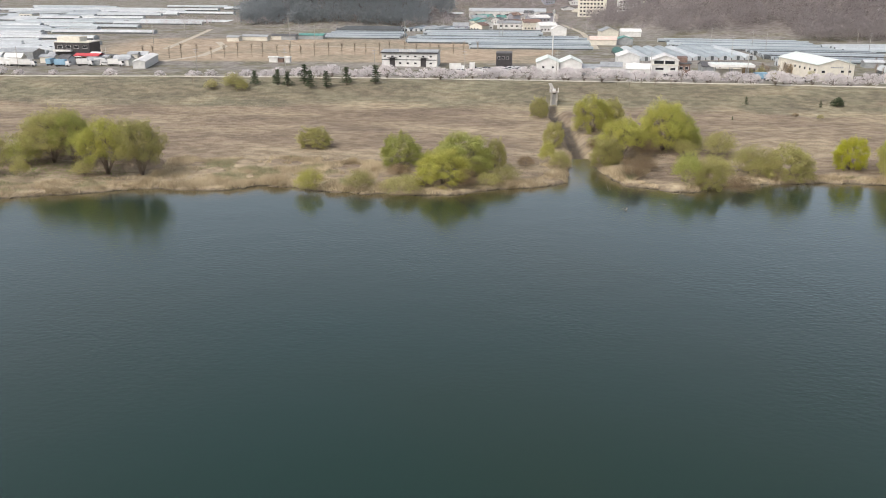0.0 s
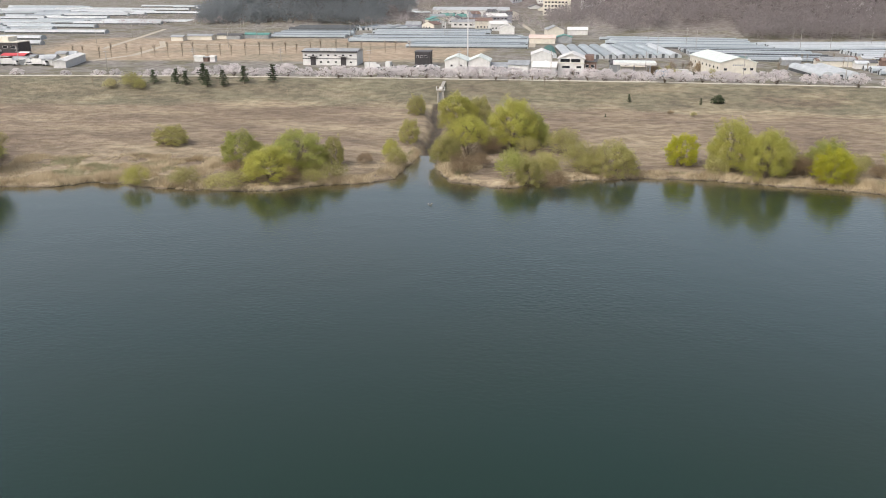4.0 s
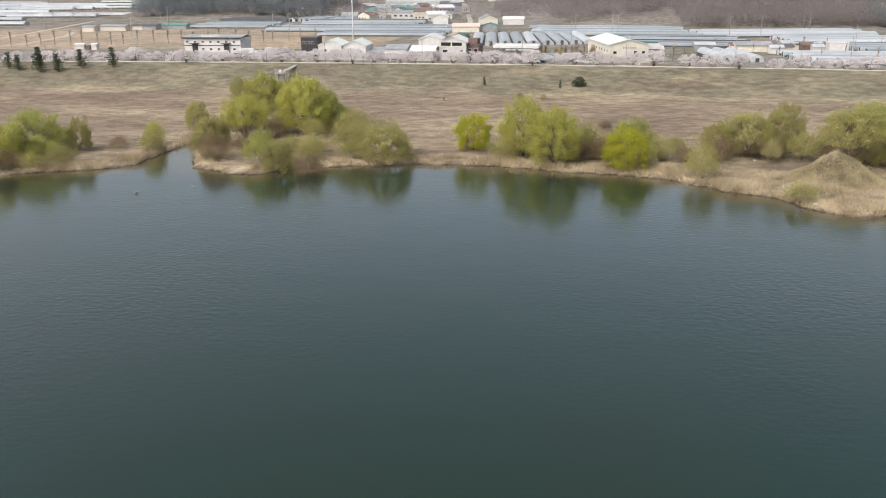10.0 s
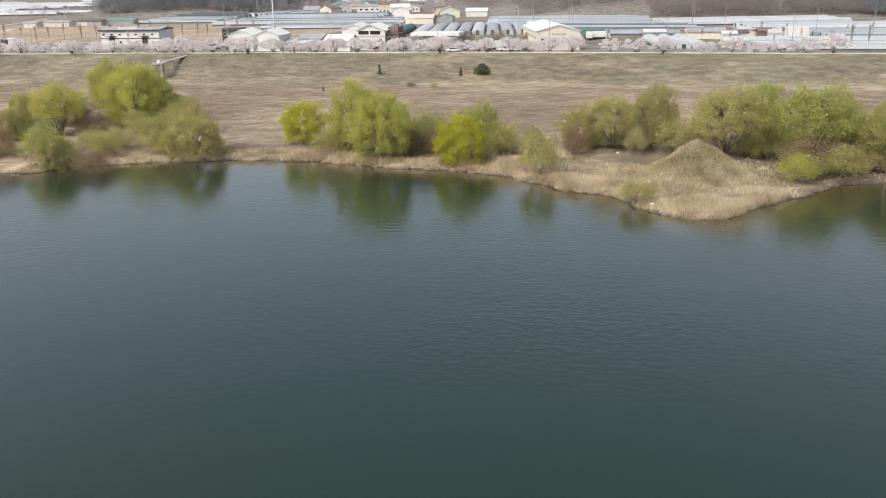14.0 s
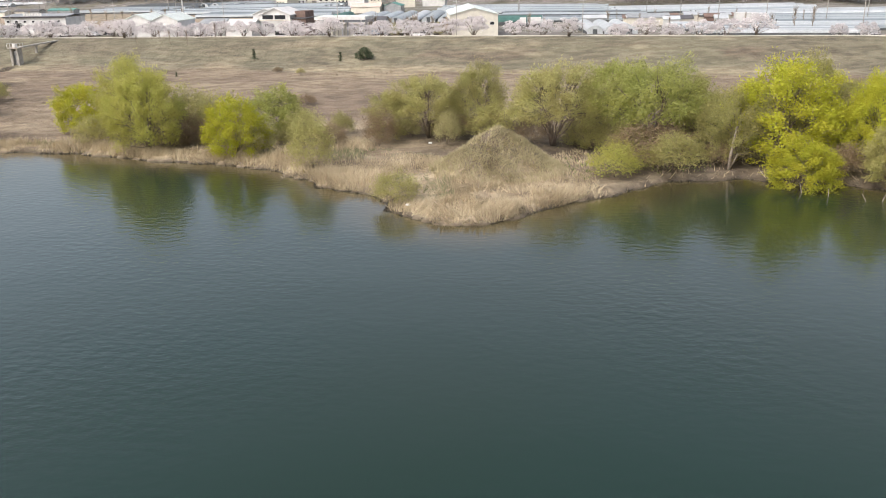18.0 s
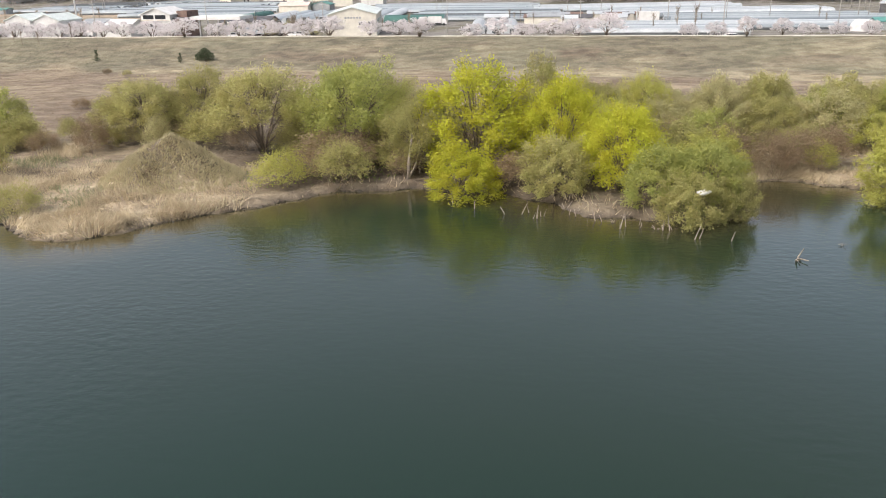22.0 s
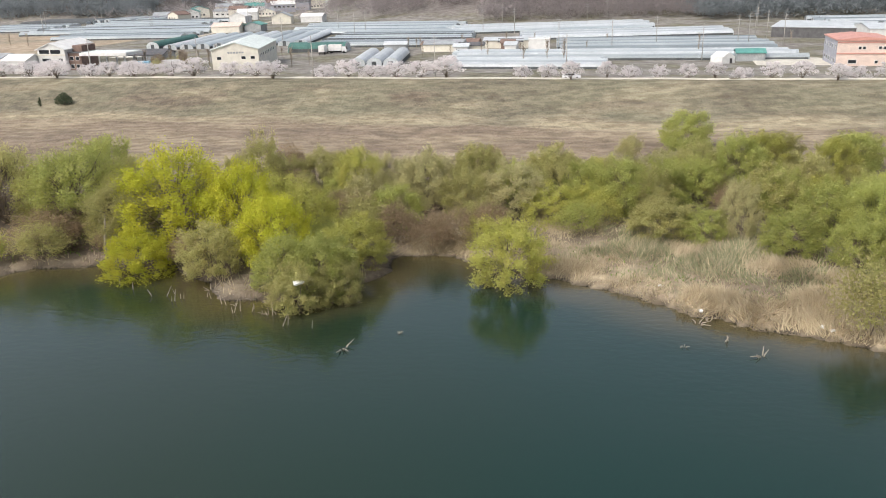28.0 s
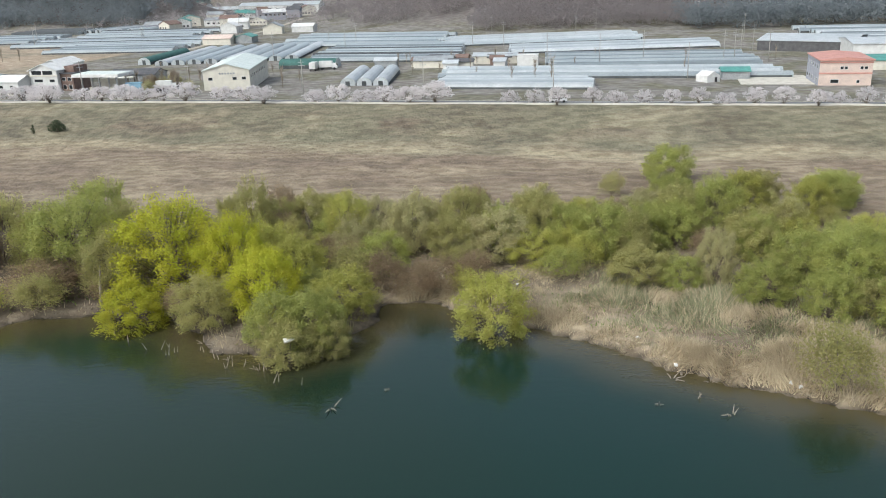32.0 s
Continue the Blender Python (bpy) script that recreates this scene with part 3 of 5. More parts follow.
STYLES = {
    # stems, billows, core height, crown radii, lowest tip angle, scatter, leaves, leaf size, wood
    "spread": (90, 9, 0.52, 0.50, 0.47, 114, 0.039, 15000, 0.0105, 0.014),
    "dome": (120, 9, 0.40, 0.50, 0.58, 130, 0.037, 19500, 0.0108, 0.011),
    "round": (84, 7, 0.36, 0.50, 0.62, 124, 0.040, 12000, 0.0138, 0.007),
    "loose": (34, 4, 0.32, 0.50, 0.66, 100, 0.070, 4000, 0.0165, 0.005),
}


def willow_crown(rng, kind):
    """Stems fanning out to the skin of a dome that swells in a few billows; about 1 high and 1 wide. Rows: tip, way, billow."""
    n, swell, z0, rx, rz, low = STYLES[kind][:6]
    billow = rng.normal(size=(swell, 3)) + np.array([0, 0, 0.5])
    billow /= np.linalg.norm(billow, axis=1, keepdims=True)
    size = rng.uniform(0.89, 1.04, swell)
    out = []
    for i in range(n):
        c = 1 - (1 - math.cos(radians(low))) * (i + 0.5) / n
        a, s = i * 2.39996 + rng.uniform(-0.3, 0.3), math.sqrt(max(0, 1 - c * c))
        way = np.array([s * math.cos(a), s * math.sin(a), c]) + rng.normal(size=3) * 0.07
        near = billow @ way
        k = int(near.argmax())
        r = size[k] * (0.80 + 0.22 * max(near[k], 0.0) ** 2) * rng.uniform(0.92, 1.05)
        out.append((way[0] * rx * r, way[1] * rx * r, z0 + way[2] * rz * r, *way, k))
    return np.array(out), np.array([0, 0, z0 * 0.7])


def facing_cards(rng, centres, normals, size, slim, tumble):
    """Small leaf clusters that lie roughly along the crown's skin."""
    n = len(centres)
    nr = normals + rng.normal(size=(n, 3)) * tumble
    nr /= np.linalg.norm(nr, axis=1, keepdims=True)
    a = np.cross(nr, rng.normal(size=(n, 3)))
    a /= np.linalg.norm(a, axis=1, keepdims=True) + 1e-9
    b = np.cross(nr, a)
    s = size * rng.uniform(0.55, 1.35, (n, 1))
    a, b = a * s, b * s * slim
    return np.stack([centres - a + b, centres + a, centres - a * 0.6 - b * 1.2], 1).reshape(-1, 3)


def tree_meshes(seed, kind):
    rng = np.random.default_rng(seed)
    stems, core = willow_crown(rng, kind)
    scatter, n, size, r0 = STYLES[kind][6:]
    st = stems[rng.integers(len(stems), size=int(n * 1.15))]
    f = rng.uniform(0.45 if kind == "loose" else 0.6, 1.0, (len(st), 1)) ** 0.5
    pts = core + (st[:, :3] - core) * f + rng.normal(size=(len(st), 3)) * scatter
    bare = {"spread": 0.14, "dome": 0.55, "round": 0.85, "loose": 0.4}[kind]
    keep = (pts[:, 2] > 0.03) & (rng.uniform(size=len(pts)) < bare + (1 - bare) * np.clip((pts[:, 2] - 0.05) / 0.38, 0, 1))
    pts, way = pts[keep], st[keep, 3:6]
    cards = [facing_cards(rng, pts, way + np.array([0, 0, 0.25]), size, 0.6, 0.75)]
    k = len(pts) // 3
    tip = rng.choice(len(pts), k)
    go = way[tip] + np.array([0, 0, 0.45]) + rng.normal(size=(k, 3)) * 0.35
    go /= np.linalg.norm(go, axis=1, keepdims=True)
    side = np.cross(go, rng.normal(size=(k, 3)))
    side /= np.linalg.norm(side, axis=1, keepdims=True) + 1e-9
    long = size * rng.uniform(2.0, 4.6, (k, 1))
    root = pts[tip]
    cards.append(np.stack([root - side * size * 0.26, root + side * size * 0.26, root + go * long], 1).reshape(-1, 3))
    cards = np.concatenate(cards)
    wide = np.percentile(np.abs(cards[:, :2]), 98.0) * 2
    tall = np.percentile(cards[:, 2], 99.0)
    fit = np.array([1 / wide, 1 / wide, 1 / tall])
    crown = tri_mesh("crown", cards * fit, LEAF["green"], 3)
    tips, core = stems[:, :3] * fit, core * fit
    heads = [(*(core + (t - core) * 0.8), 0.2, 1.0) for t in tips[::7]]
    wood = limbs(rng, r0 * 0.9, heads, 1, {"spread": 2, "dome": 3, "round": 4, "loose": 5}[kind], r0)
    for t in tips:
        h = core + (t - core) * 0.45
        wood.append(([Vector(h), Vector(core + (t - core) * 0.96)], [r0 * 0.26, r0 * 0.06]))
    k = {"spread": 2000, "dome": 1400, "round": 1100, "loose": 1000}[kind]
    pick = tips[rng.integers(len(tips), size=k)]
    p = core + (pick - core) * rng.uniform(0.45, 0.95, (k, 1)) + rng.normal(size=(k, 3)) * 0.05
    p[:, 2] = np.maximum(p[:, 2] * rng.uniform(0.3, 1.02, k), 0.05)
    return crown, tubes_mesh("trunk", wood, BARK, 3), tri_mesh("branchwork", leaf_cards(rng, p, 0.05, -1.2, 0.03, True), BARE, 3)


def tinted(shape, tone):
    if (shape, tone) not in CROWNS:
        me = SHAPES[shape][0].copy()
        me.materials[0] = LEAF[tone]
        CROWNS[shape, tone] = me
    return CROWNS[shape, tone]


SHAPES = [tree_meshes(11 + i, kind) for i, kind in enumerate(("spread", "spread", "spread", "dome", "dome", "dome", "round", "round", "round", "round", "loose", "loose", "loose"))]
BY_KIND = {"spread": (0, 1, 2), "dome": (3, 4, 5), "round": (6, 7, 8, 9), "loose": (10, 11, 12)}
CROWNS = {}
WORDS = {"yellow": "bright yellow-green", "fresh": "fresh light-green", "green": "mid-green", "olive": "pale olive-green", "grey": "grey-green", "brown": "sparse brownish"}
KINDS = {"spread": ("willow_tree", "willow in new spring leaf, with dark forked limbs", "tree"), "dome": ("willow_tree", "dense round-headed willow in new spring leaf", "tree"), "round": ("willow_bush", "rounded willow bush in new leaf by the water", "bush"),
    "loose": ("shrub", "loose shrub with thin upright twigs on the floodplain", "shrub")}
tree_rng = np.random.default_rng(5)


def willow(x, y, h, w, kind, tone):
    name, words, cat = KINDS[kind]
    shape = BY_KIND[kind][int(tree_rng.integers(len(BY_KIND[kind])))]
    z = max(ground_z(x, y), -0.35)
    m = pose(x, y, z, 0, 0, tree_rng.uniform(0, 360)) @ Matrix.Diagonal((w, w, h, 1))
    top = thing(name, m, f"{WORDS[tone]} {words}", cat, "willows along the bank")
    part("trunk", SHAPES[shape][1], BARK, top)
    tagged(part("branchwork", SHAPES[shape][2], None, top, "fine brown branchwork"), kind="stuff")
    part("crown", tinted(shape, tone), None, top)
    return top


# x, y, height, width; tone; kind
TREES_WEST = [(-97.3, 178.6, 11.8, 13.9, "olive", "spread"), (-91.6, 177.3, 11.5, 9.7, "green", "spread"), (-81.1, 170.1, 11.8, 11.5, "fresh", "spread"), (-73.2, 169.1, 12.1, 9.9, "olive", "spread"), (-102.6, 176.6, 6.9, 8.6, "green", "loose"),
    (-107.8, 174.7, 7, 6.7, "olive", "loose"), (-105.7, 165.4, 6.9, 7.4, "olive", "loose"), (-41.6, 198.7, 4.8, 8.1, "olive", "round"), (-35.4, 161.2, 4.9, 5.6, "fresh", "loose"), (-25, 161.6, 3.8, 6, "olive", "loose"),
    (-18.3, 180.5, 7.4, 9.2, "green", "round"), (-4.5, 177, 8.3, 12, "green", "dome"), (-8.4, 166, 7, 11, "fresh", "round"), (1.2, 165.8, 2.8, 5.6, "olive", "loose"), (2.6, 181, 6.4, 5, "olive", "round"),
    (-16.2, 160.7, 3, 9.2, "olive", "loose"), (-3.4, 163.7, 4.1, 4.4, "brown", "loose")]
TREES_CREEK = [(42.9, 170.2, 6.5, 7, "green", "loose"), (46.7, 167.5, 5.7, 5.9, "olive", "round"), (55.7, 196.8, 5.9, 8.2, "olive", "loose"), (58.1, 179.7, 6.2, 8.5, "olive", "loose"), (65.6, 176, 7.1, 9.6, "olive", "round"),
    (81.8, 185, 7, 7, "yellow", "round"), (52.7, 166.5, 3.6, 5.4, "brown", "loose"), (32.5, 174.2, 5.3, 6, "brown", "loose"), (16.1, 245.5, 5.8, 5.4, "olive", "round"), (17.6, 207, 6, 5, "olive", "round"),
    (14.8, 189, 5, 4.4, "fresh", "loose"), (17.2, 182, 4.2, 5.2, "olive", "loose"), (29.4, 224.5, 9.8, 10.7, "fresh", "dome"), (32.8, 194.1, 9.5, 9.8, "fresh", "spread"), (43.9, 202.7, 11.6, 12.2, "fresh", "dome"),
    (29.1, 187.2, 5.9, 5, "olive", "round"), (34.4, 230.5, 7.6, 8, "olive", "round"), (48.9, 203.7, 8.4, 8, "green", "round"), (27.6, 186, 6.2, 6.4, "olive", "round")]
TREES_MID = [(91.8, 180.8, 11.3, 9.6, "fresh", "dome"), (97.2, 173.2, 10.2, 9.2, "fresh", "dome"), (98.3, 177.4, 2.4, 3.4, "yellow", "loose"), (98.7, 185.4, 6.7, 5.3, "olive", "loose"), (110.2, 170.6, 7.2, 8.2, "yellow", "round"),
    (112.2, 180.5, 6.9, 8.4, "green", "round"), (121.9, 163, 6.2, 5.8, "olive", "loose"), (133.8, 148.9, 3.2, 4.8, "olive", "loose"), (134, 179.5, 8.3, 9.8, "olive", "spread"), (140.4, 181, 9.6, 7.4, "olive", "spread"),
    (150.6, 174.5, 10.3, 11.4, "olive", "spread"), (162.6, 172, 11, 12.8, "green", "spread"), (157, 159.8, 3.8, 6.2, "fresh", "loose"), (169.6, 166.4, 4.7, 6.2, "olive", "loose"), (121.4, 175.4, 3.1, 4, "brown", "loose"),
    (165.8, 169.9, 4, 4.7, "brown", "loose"), (127.8, 175.6, 4.9, 4.5, "brown", "loose")]
TREES_EAST = [(177.3, 168.5, 11.3, 13.2, "yellow", "dome"), (171.6, 167, 8.6, 8.6, "olive", "spread"), (176.8, 158, 5.4, 7.4, "yellow", "round"), (186.9, 165.4, 10.4, 8.2, "yellow", "dome"), (192.5, 159.4, 8.3, 8.4, "yellow", "dome"),
    (185.9, 157.2, 5.7, 6.6, "olive", "round"), (201.3, 160.2, 5.7, 7.6, "fresh", "round"), (199.6, 152.6, 6.6, 7.4, "green", "round"), (195.3, 153.2, 5.8, 6.4, "green", "round"), (197.6, 149.2, 4.9, 6, "olive", "round"),
    (201.6, 151, 4.6, 4.6, "olive", "round"), (218.8, 156.4, 7.6, 8.2, "fresh", "round"), (196.5, 164.5, 4.4, 4.4, "green", "loose"), (159, 187.5, 9, 7.6, "green", "round"), (163.6, 161.2, 4.7, 6.3, "olive", "loose"),
    (161.8, 165.7, 4.7, 9.8, "brown", "loose"), (179.1, 187.2, 6.4, 4.5, "olive", "round"), (185, 181, 10.4, 6.6, "olive", "round"), (186, 191.5, 6.7, 5.6, "brown", "loose"), (190.6, 189, 6.5, 6.5, "olive", "round"),
    (197.6, 182, 8.5, 6, "fresh", "spread"), (203.6, 174.3, 5.4, 7.2, "green", "round"), (206.7, 183, 7.9, 7.6, "grey", "round"), (196.1, 176.6, 4.1, 6.2, "brown", "loose"), (209.4, 166.5, 4.4, 5.5, "brown", "loose"),
    (212, 167.8, 4.6, 5.6, "brown", "loose"), (188, 182.1, 5.7, 7.3, "brown", "loose"), (189.5, 172, 7.5, 7, "fresh", "round"), (181.5, 160.5, 3.6, 5, "brown", "loose"), (168, 176, 8.6, 8, "olive", "dome")]
TREES_FILL = [(103.5, 181, 6.6, 7.4, "olive", "loose"), (101, 177.5, 4.4, 6, "brown", "loose"), (117, 178, 4.6, 6, "olive", "loose"), (106, 176.5, 4.2, 5.4, "brown", "loose"), (87.5, 177, 4.2, 5.4, "olive", "loose"),
    (129, 181, 6.2, 7, "olive", "round"), (143, 176.5, 5.2, 7, "olive", "loose"), (156.5, 176, 7.6, 8, "olive", "round"), (168.5, 170, 6.4, 8, "olive", "round"), (249.5, 164, 5.2, 6.4, "green", "round"),
    (263, 156, 7.2, 8, "green", "round"), (255.5, 159.5, 5.6, 6, "green", "round"), (262, 168, 7.6, 8.5, "green", "dome"), (181.5, 172, 8, 8, "olive", "dome"), (194, 168, 6.8, 7, "fresh", "round"),
    (187.5, 161.5, 4.6, 6, "olive", "loose"), (205, 168, 5, 6, "brown", "loose"), (200.5, 169.5, 5.4, 6.4, "olive", "loose"), (216, 170, 4.6, 6, "brown", "loose"),
    (38, 196, 4.4, 6, "brown", "loose"), (49, 203, 4.8, 7, "olive", "loose"), (50.5, 180, 4.2, 6, "olive", "loose")]
TREES_THICKET = [(213.1, 186.5, 7.8, 6.5, "olive", "round"), (219.1, 179.6, 6.8, 8.9, "grey", "round"), (223.7, 189.9, 6.8, 7.3, "olive", "round"), (228.6, 182.4, 6.3, 5.9, "green", "round"), (232.9, 179.4, 7.3, 8, "green", "round"),
    (236.7, 207, 4.2, 4.2, "olive", "loose"), (247.2, 216.2, 6, 8.2, "green", "round"), (238.3, 181.2, 6.7, 6.7, "green", "round"), (243.8, 187.4, 7.3, 6.5, "olive", "round"), (249.2, 188.6, 7.9, 7.3, "green", "dome"),
    (236.5, 170.5, 4, 8, "olive", "round"), (241.3, 168.9, 3.8, 5.8, "green", "round"), (245.2, 169, 6.9, 4.6, "grey", "round"), (252.3, 177.9, 6.1, 5.6, "green", "round"), (257.5, 198.2, 5.9, 6.6, "olive", "round"),
    (267, 197, 6, 7.4, "green", "dome"), (255.3, 169.5, 6.7, 7.5, "green", "round"), (259, 165.4, 8.3, 7.6, "green", "dome"), (250.7, 143.3, 7, 6.9, "olive", "loose"), (259.7, 159.7, 4.2, 4.6, "olive", "round"),
    (227, 173, 3.6, 6.4, "green", "loose"), (258.5, 185.8, 5.8, 4.8, "grey", "loose")]
for x, y, h, w, tone, kind in TREES_WEST + TREES_CREEK + TREES_MID + TREES_FILL + TREES_EAST + TREES_THICKET:
    willow(x, y, h, w, kind, tone)
    if kind == "spread" and x > 100:  # brown brush round the stems
        for side in (-0.24, 0.24):
            willow(x + side * w, y + tree_rng.uniform(-1.5, 1.5), h * tree_rng.uniform(0.3, 0.42), w * tree_rng.uniform(0.4, 0.55), "loose", ("brown", "olive")[int(tree_rng.integers(2))])

# the willow thicket closes behind the bay
fr = random.Random(61)
for i in range(30):
    x = 184 + i * 2.95 + fr.uniform(-1.2, 1.2)
    front = float(np.interp(x, (182, 205, 220, 236, 250, 272), (178, 176, 177, 176, 172, 168)))
    back = float(np.interp(x, (182, 235, 245, 272), (192, 192, 202, 204)))
    y = front + (back - front) * ((i * 0.618) % 1.0)
    willow(x, y, fr.uniform(4.6, 6.4), fr.uniform(5.5, 7.5), fr.choice(("round", "round", "dome")), fr.choice(("olive", "fresh", "green", "olive", "grey", "green")))

# undergrowth between the willows
ur = random.Random(23)
for x0, x1, y0, y1, count, tones in ((136, 206, 160, 184, 20, ("brown", "brown", "olive", "grey")), (200, 268, 164, 200, 34, ("olive", "brown", "grey", "green", "fresh")), (88, 122, 168, 190, 12, ("olive", "brown", "grey")),
        (26, 64, 168, 215, 14, ("olive", "brown")), (-22, 10, 162, 190, 7, ("olive", "brown")), (-118, -74, 165, 188, 9, ("olive", "green"))):
    for _ in range(count):
        x, y = ur.uniform(x0, x1), ur.uniform(y0, y1)
        if float(inland(np.array([x]), np.array([y]))[0]) < 2.5 or math.hypot(x - 144, (y - 162) * 1.1) < 10 or (x > 222 and y < 172 - (x - 222) * 0.25) or (130 < x < 160 and y < 172):
            continue
        willow(x, y, ur.uniform(2.2, 4.6), ur.uniform(3.5, 6), "loose", ur.choice(tones))

# pines, cherries and bare saplings
def tree_kind(name, trunk, crown, label, cat, group):
    first = thing(name, pose(0, 0, 0), label, cat, group)
    part("trunk", trunk, None, first)
    if crown:
        part("crown", crown, None, first)
    return first


def pine_meshes(seed):
    rng = np.random.default_rng(seed)
    pts = []
    for k in range(8):
        z = 0.13 + k * 0.107
        r = (0.29 * (1 - k / 9.0) + 0.03) * rng.uniform(0.75, 1.2)
        for j in range(6):
            a = j * 0.9 + k * 0.5 + rng.uniform(-0.2, 0.2)
            rr = r * rng.uniform(0.55, 1.25)
            t = rng.uniform(0.05, 1, 24)[:, None]
            line = np.array([[math.cos(a) * rr, math.sin(a) * rr, rng.uniform(0.0, 0.06)]]) * t + np.array([[0, 0, z]])
            pts.append(line + rng.normal(size=line.shape) * 0.018)
    pts = np.concatenate(pts)
    crown = tri_mesh("crown", leaf_cards(rng, pts, 0.03, -0.3), PINE, 4)
    return tubes_mesh("trunk", [([(0, 0, -0.03), (0.01, 0, 0.5), (0, 0, 0.98)], [0.025, 0.016, 0.004])], BARK, 6), crown


def cherry_meshes(seed, n=1500):
    rng = np.random.default_rng(seed)
    ls = []
    for i in range(17):
        a, z = i * 2.4 + rng.uniform(-0.4, 0.4), 0.34 + 0.46 * i / 16 + rng.uniform(-0.06, 0.06)
        r = 0.42 * math.sqrt(max(0.04, 1 - ((z - 0.36) / 0.52) ** 2)) * rng.uniform(0.55, 1.15)
        ls.append((r * math.cos(a), r * math.sin(a), z, rng.uniform(0.09, 0.17), 0.7))
    pts = np.concatenate([crown_points(rng, n, ls, 0.05), crown_points(rng, n // 4, [(0, 0, 0.5, 0.5, 0.62)], 0.3)])
    crown = tri_mesh("crown", leaf_cards(rng, pts, 0.021, 0.0, 0.9, True), BLOSSOM, 3)
    return tubes_mesh("trunk", limbs(rng, 0.006, ls[::2], 1, 1, 0.017), BARK, 3), crown


def bare_meshes(seed):
    rng = np.random.default_rng(seed)
    br = [([(0, 0, -0.03), (0.01, 0.01, 0.3), (0.0, 0.0, 0.75)], [0.02, 0.014, 0.006])]
    for i in range(34):
        z = rng.uniform(0.22, 0.7)
        a, l = rng.uniform(0, 6.28), rng.uniform(0.12, 0.3)
        e = Vector((math.cos(a) * l * 0.55, math.sin(a) * l * 0.55, z + l))
        br.append(([(0, 0, z), Vector((0, 0, z)).lerp(e, 0.5), e], [0.007, 0.005, 0.002]))
    return tubes_mesh("trunk", br, BARE, 4)


pines = [tree_kind("pine_tree", *pine_meshes(s), "small dark conical pine on the levee slope", "tree", "pines on the levee") for s in (21, 22)]
cherries = [tree_kind("cherry_tree", *cherry_meshes(s), "cherry tree in pale pink-white full blossom beside the road", "tree", "cherry row along the levee") for s in (31, 32, 33, 34)]
saplings = [tree_kind("bare_tree", bare_meshes(s), None, "slim leafless tree with grey-brown upright branches", "tree", "bare trees") for s in (41, 42, 43)]


def plant(stock, x, y, h, w, seed):
    r = random.Random(seed)
    first = stock[seed % len(stock)]
    return copy_thing(first, pose(x, y, ground_z(x, y), 0, 0, r.uniform(0, 360)) @ Matrix.Diagonal((w, w, h, 1)))


for i, (x, y, h) in enumerate(((-79, 283, 5.2), (-71.5, 284, 5.4), (-67.5, 282.5, 5.2), (-62.5, 286, 6.6), (-59.5, 281, 6.2), (-54, 281.5, 6.0), (-47.5, 284.5, 6.2), (-37.8, 286, 6.4))):
    plant(pines, x, y, h, h * 1.3, i)
for i, (x, y, h) in enumerate(((82.2, 266.5, 2.8), (104, 263, 2.4), (72, 244, 1.2))):
    plant(pines, x, y, h, h, 50 + i)
cr = random.Random(77)
CHERRY_X = [-300 + i * 6.3 for i in range(70)] + [144.2, 151.3, 157.4, 169.6, 176.0, 182.1, 188.4, 194.5, 200.9, 219.1, 225.1, 230.1, 238.5, 243.9, 250.1, 256.3, 262.0, 268.0, 274.1, 280.2, 285.7, 291.4, 297.0]
CHERRY_X += [303.0 + i * 6 for i in range(14)]
for i, x in enumerate(CHERRY_X):
    x += cr.uniform(-0.9, 0.9) if x < 140 else 0.0
    if x < -70 and cr.random() < 0.45:
        continue
    h = cr.uniform(2.8, 4.2) if x < -70 else cr.uniform(4.7, 6.0) if x < 205 else cr.uniform(3.9, 4.9)
    plant(cherries, x, float(crest(x)) + (cr.uniform(2.4, 4.4) if i % 9 else -1.9), h, h * (cr.uniform(1.3, 1.6) if x < 205 else cr.uniform(1.05, 1.25)), 100 + i)
    if -60 < x < 120 and i % 4 == 0:
        h = cr.uniform(4.4, 5.6)
        x2 = x + 3.1
        plant(cherries, x2, float(crest(x2)) + cr.uniform(19.0, 20.5), h, h * 1.35, 300 + i)
for i in range(27):
    x = -164 + i * 6.1 + cr.uniform(-0.9, 0.9)
    plant(saplings, x, 405 + 0.27 * (x + 127) + cr.uniform(-1, 1), cr.uniform(6.5, 9), 7, 500 + i)
for i, (x, y, h) in enumerate(((44, 284, 4), (52, 283, 3.5), (56, 280, 4.5), (47.5, 279, 3.2), (61, 279, 4.6), (66, 286, 5), (-100, 281, 3.5), (-10, 283, 3.0), (219, 329, 7), (226, 331, 9), (231, 330, 10), (148, 328, 8), (-30, 274, 2.4))):
    plant(saplings, x, y, h, h * 0.8, 600 + i)
for i in range(26):
    x, y = cr.uniform(80, 330), cr.uniform(330, 400)
    plant(saplings, x, y, cr.uniform(4, 7), cr.uniform(3, 5), 700 + i)
for i in range(16):
    plant(saplings, cr.uniform(98, 126), cr.uniform(322, 348), cr.uniform(5, 8), cr.uniform(6, 9), 800 + i)
for first in pines + cherries + saplings:
    for o in (*first.children, first):
        bpy.data.objects.remove(o)
shrub_rows = ((92.4, 251, 1.3, 2.0, "brown"), (98.4, 247.6, 1.4, 2.2, "grey"), (110.3, 206.4, 1.9, 3.2, "brown"), (109.5, 264, 3.4, 4.4, "pine"), (-86, 281, 5, 7, "olive"), (-93, 279, 3.4, 4.6, "grey"), (-82, 278, 4, 4.5, "olive"))
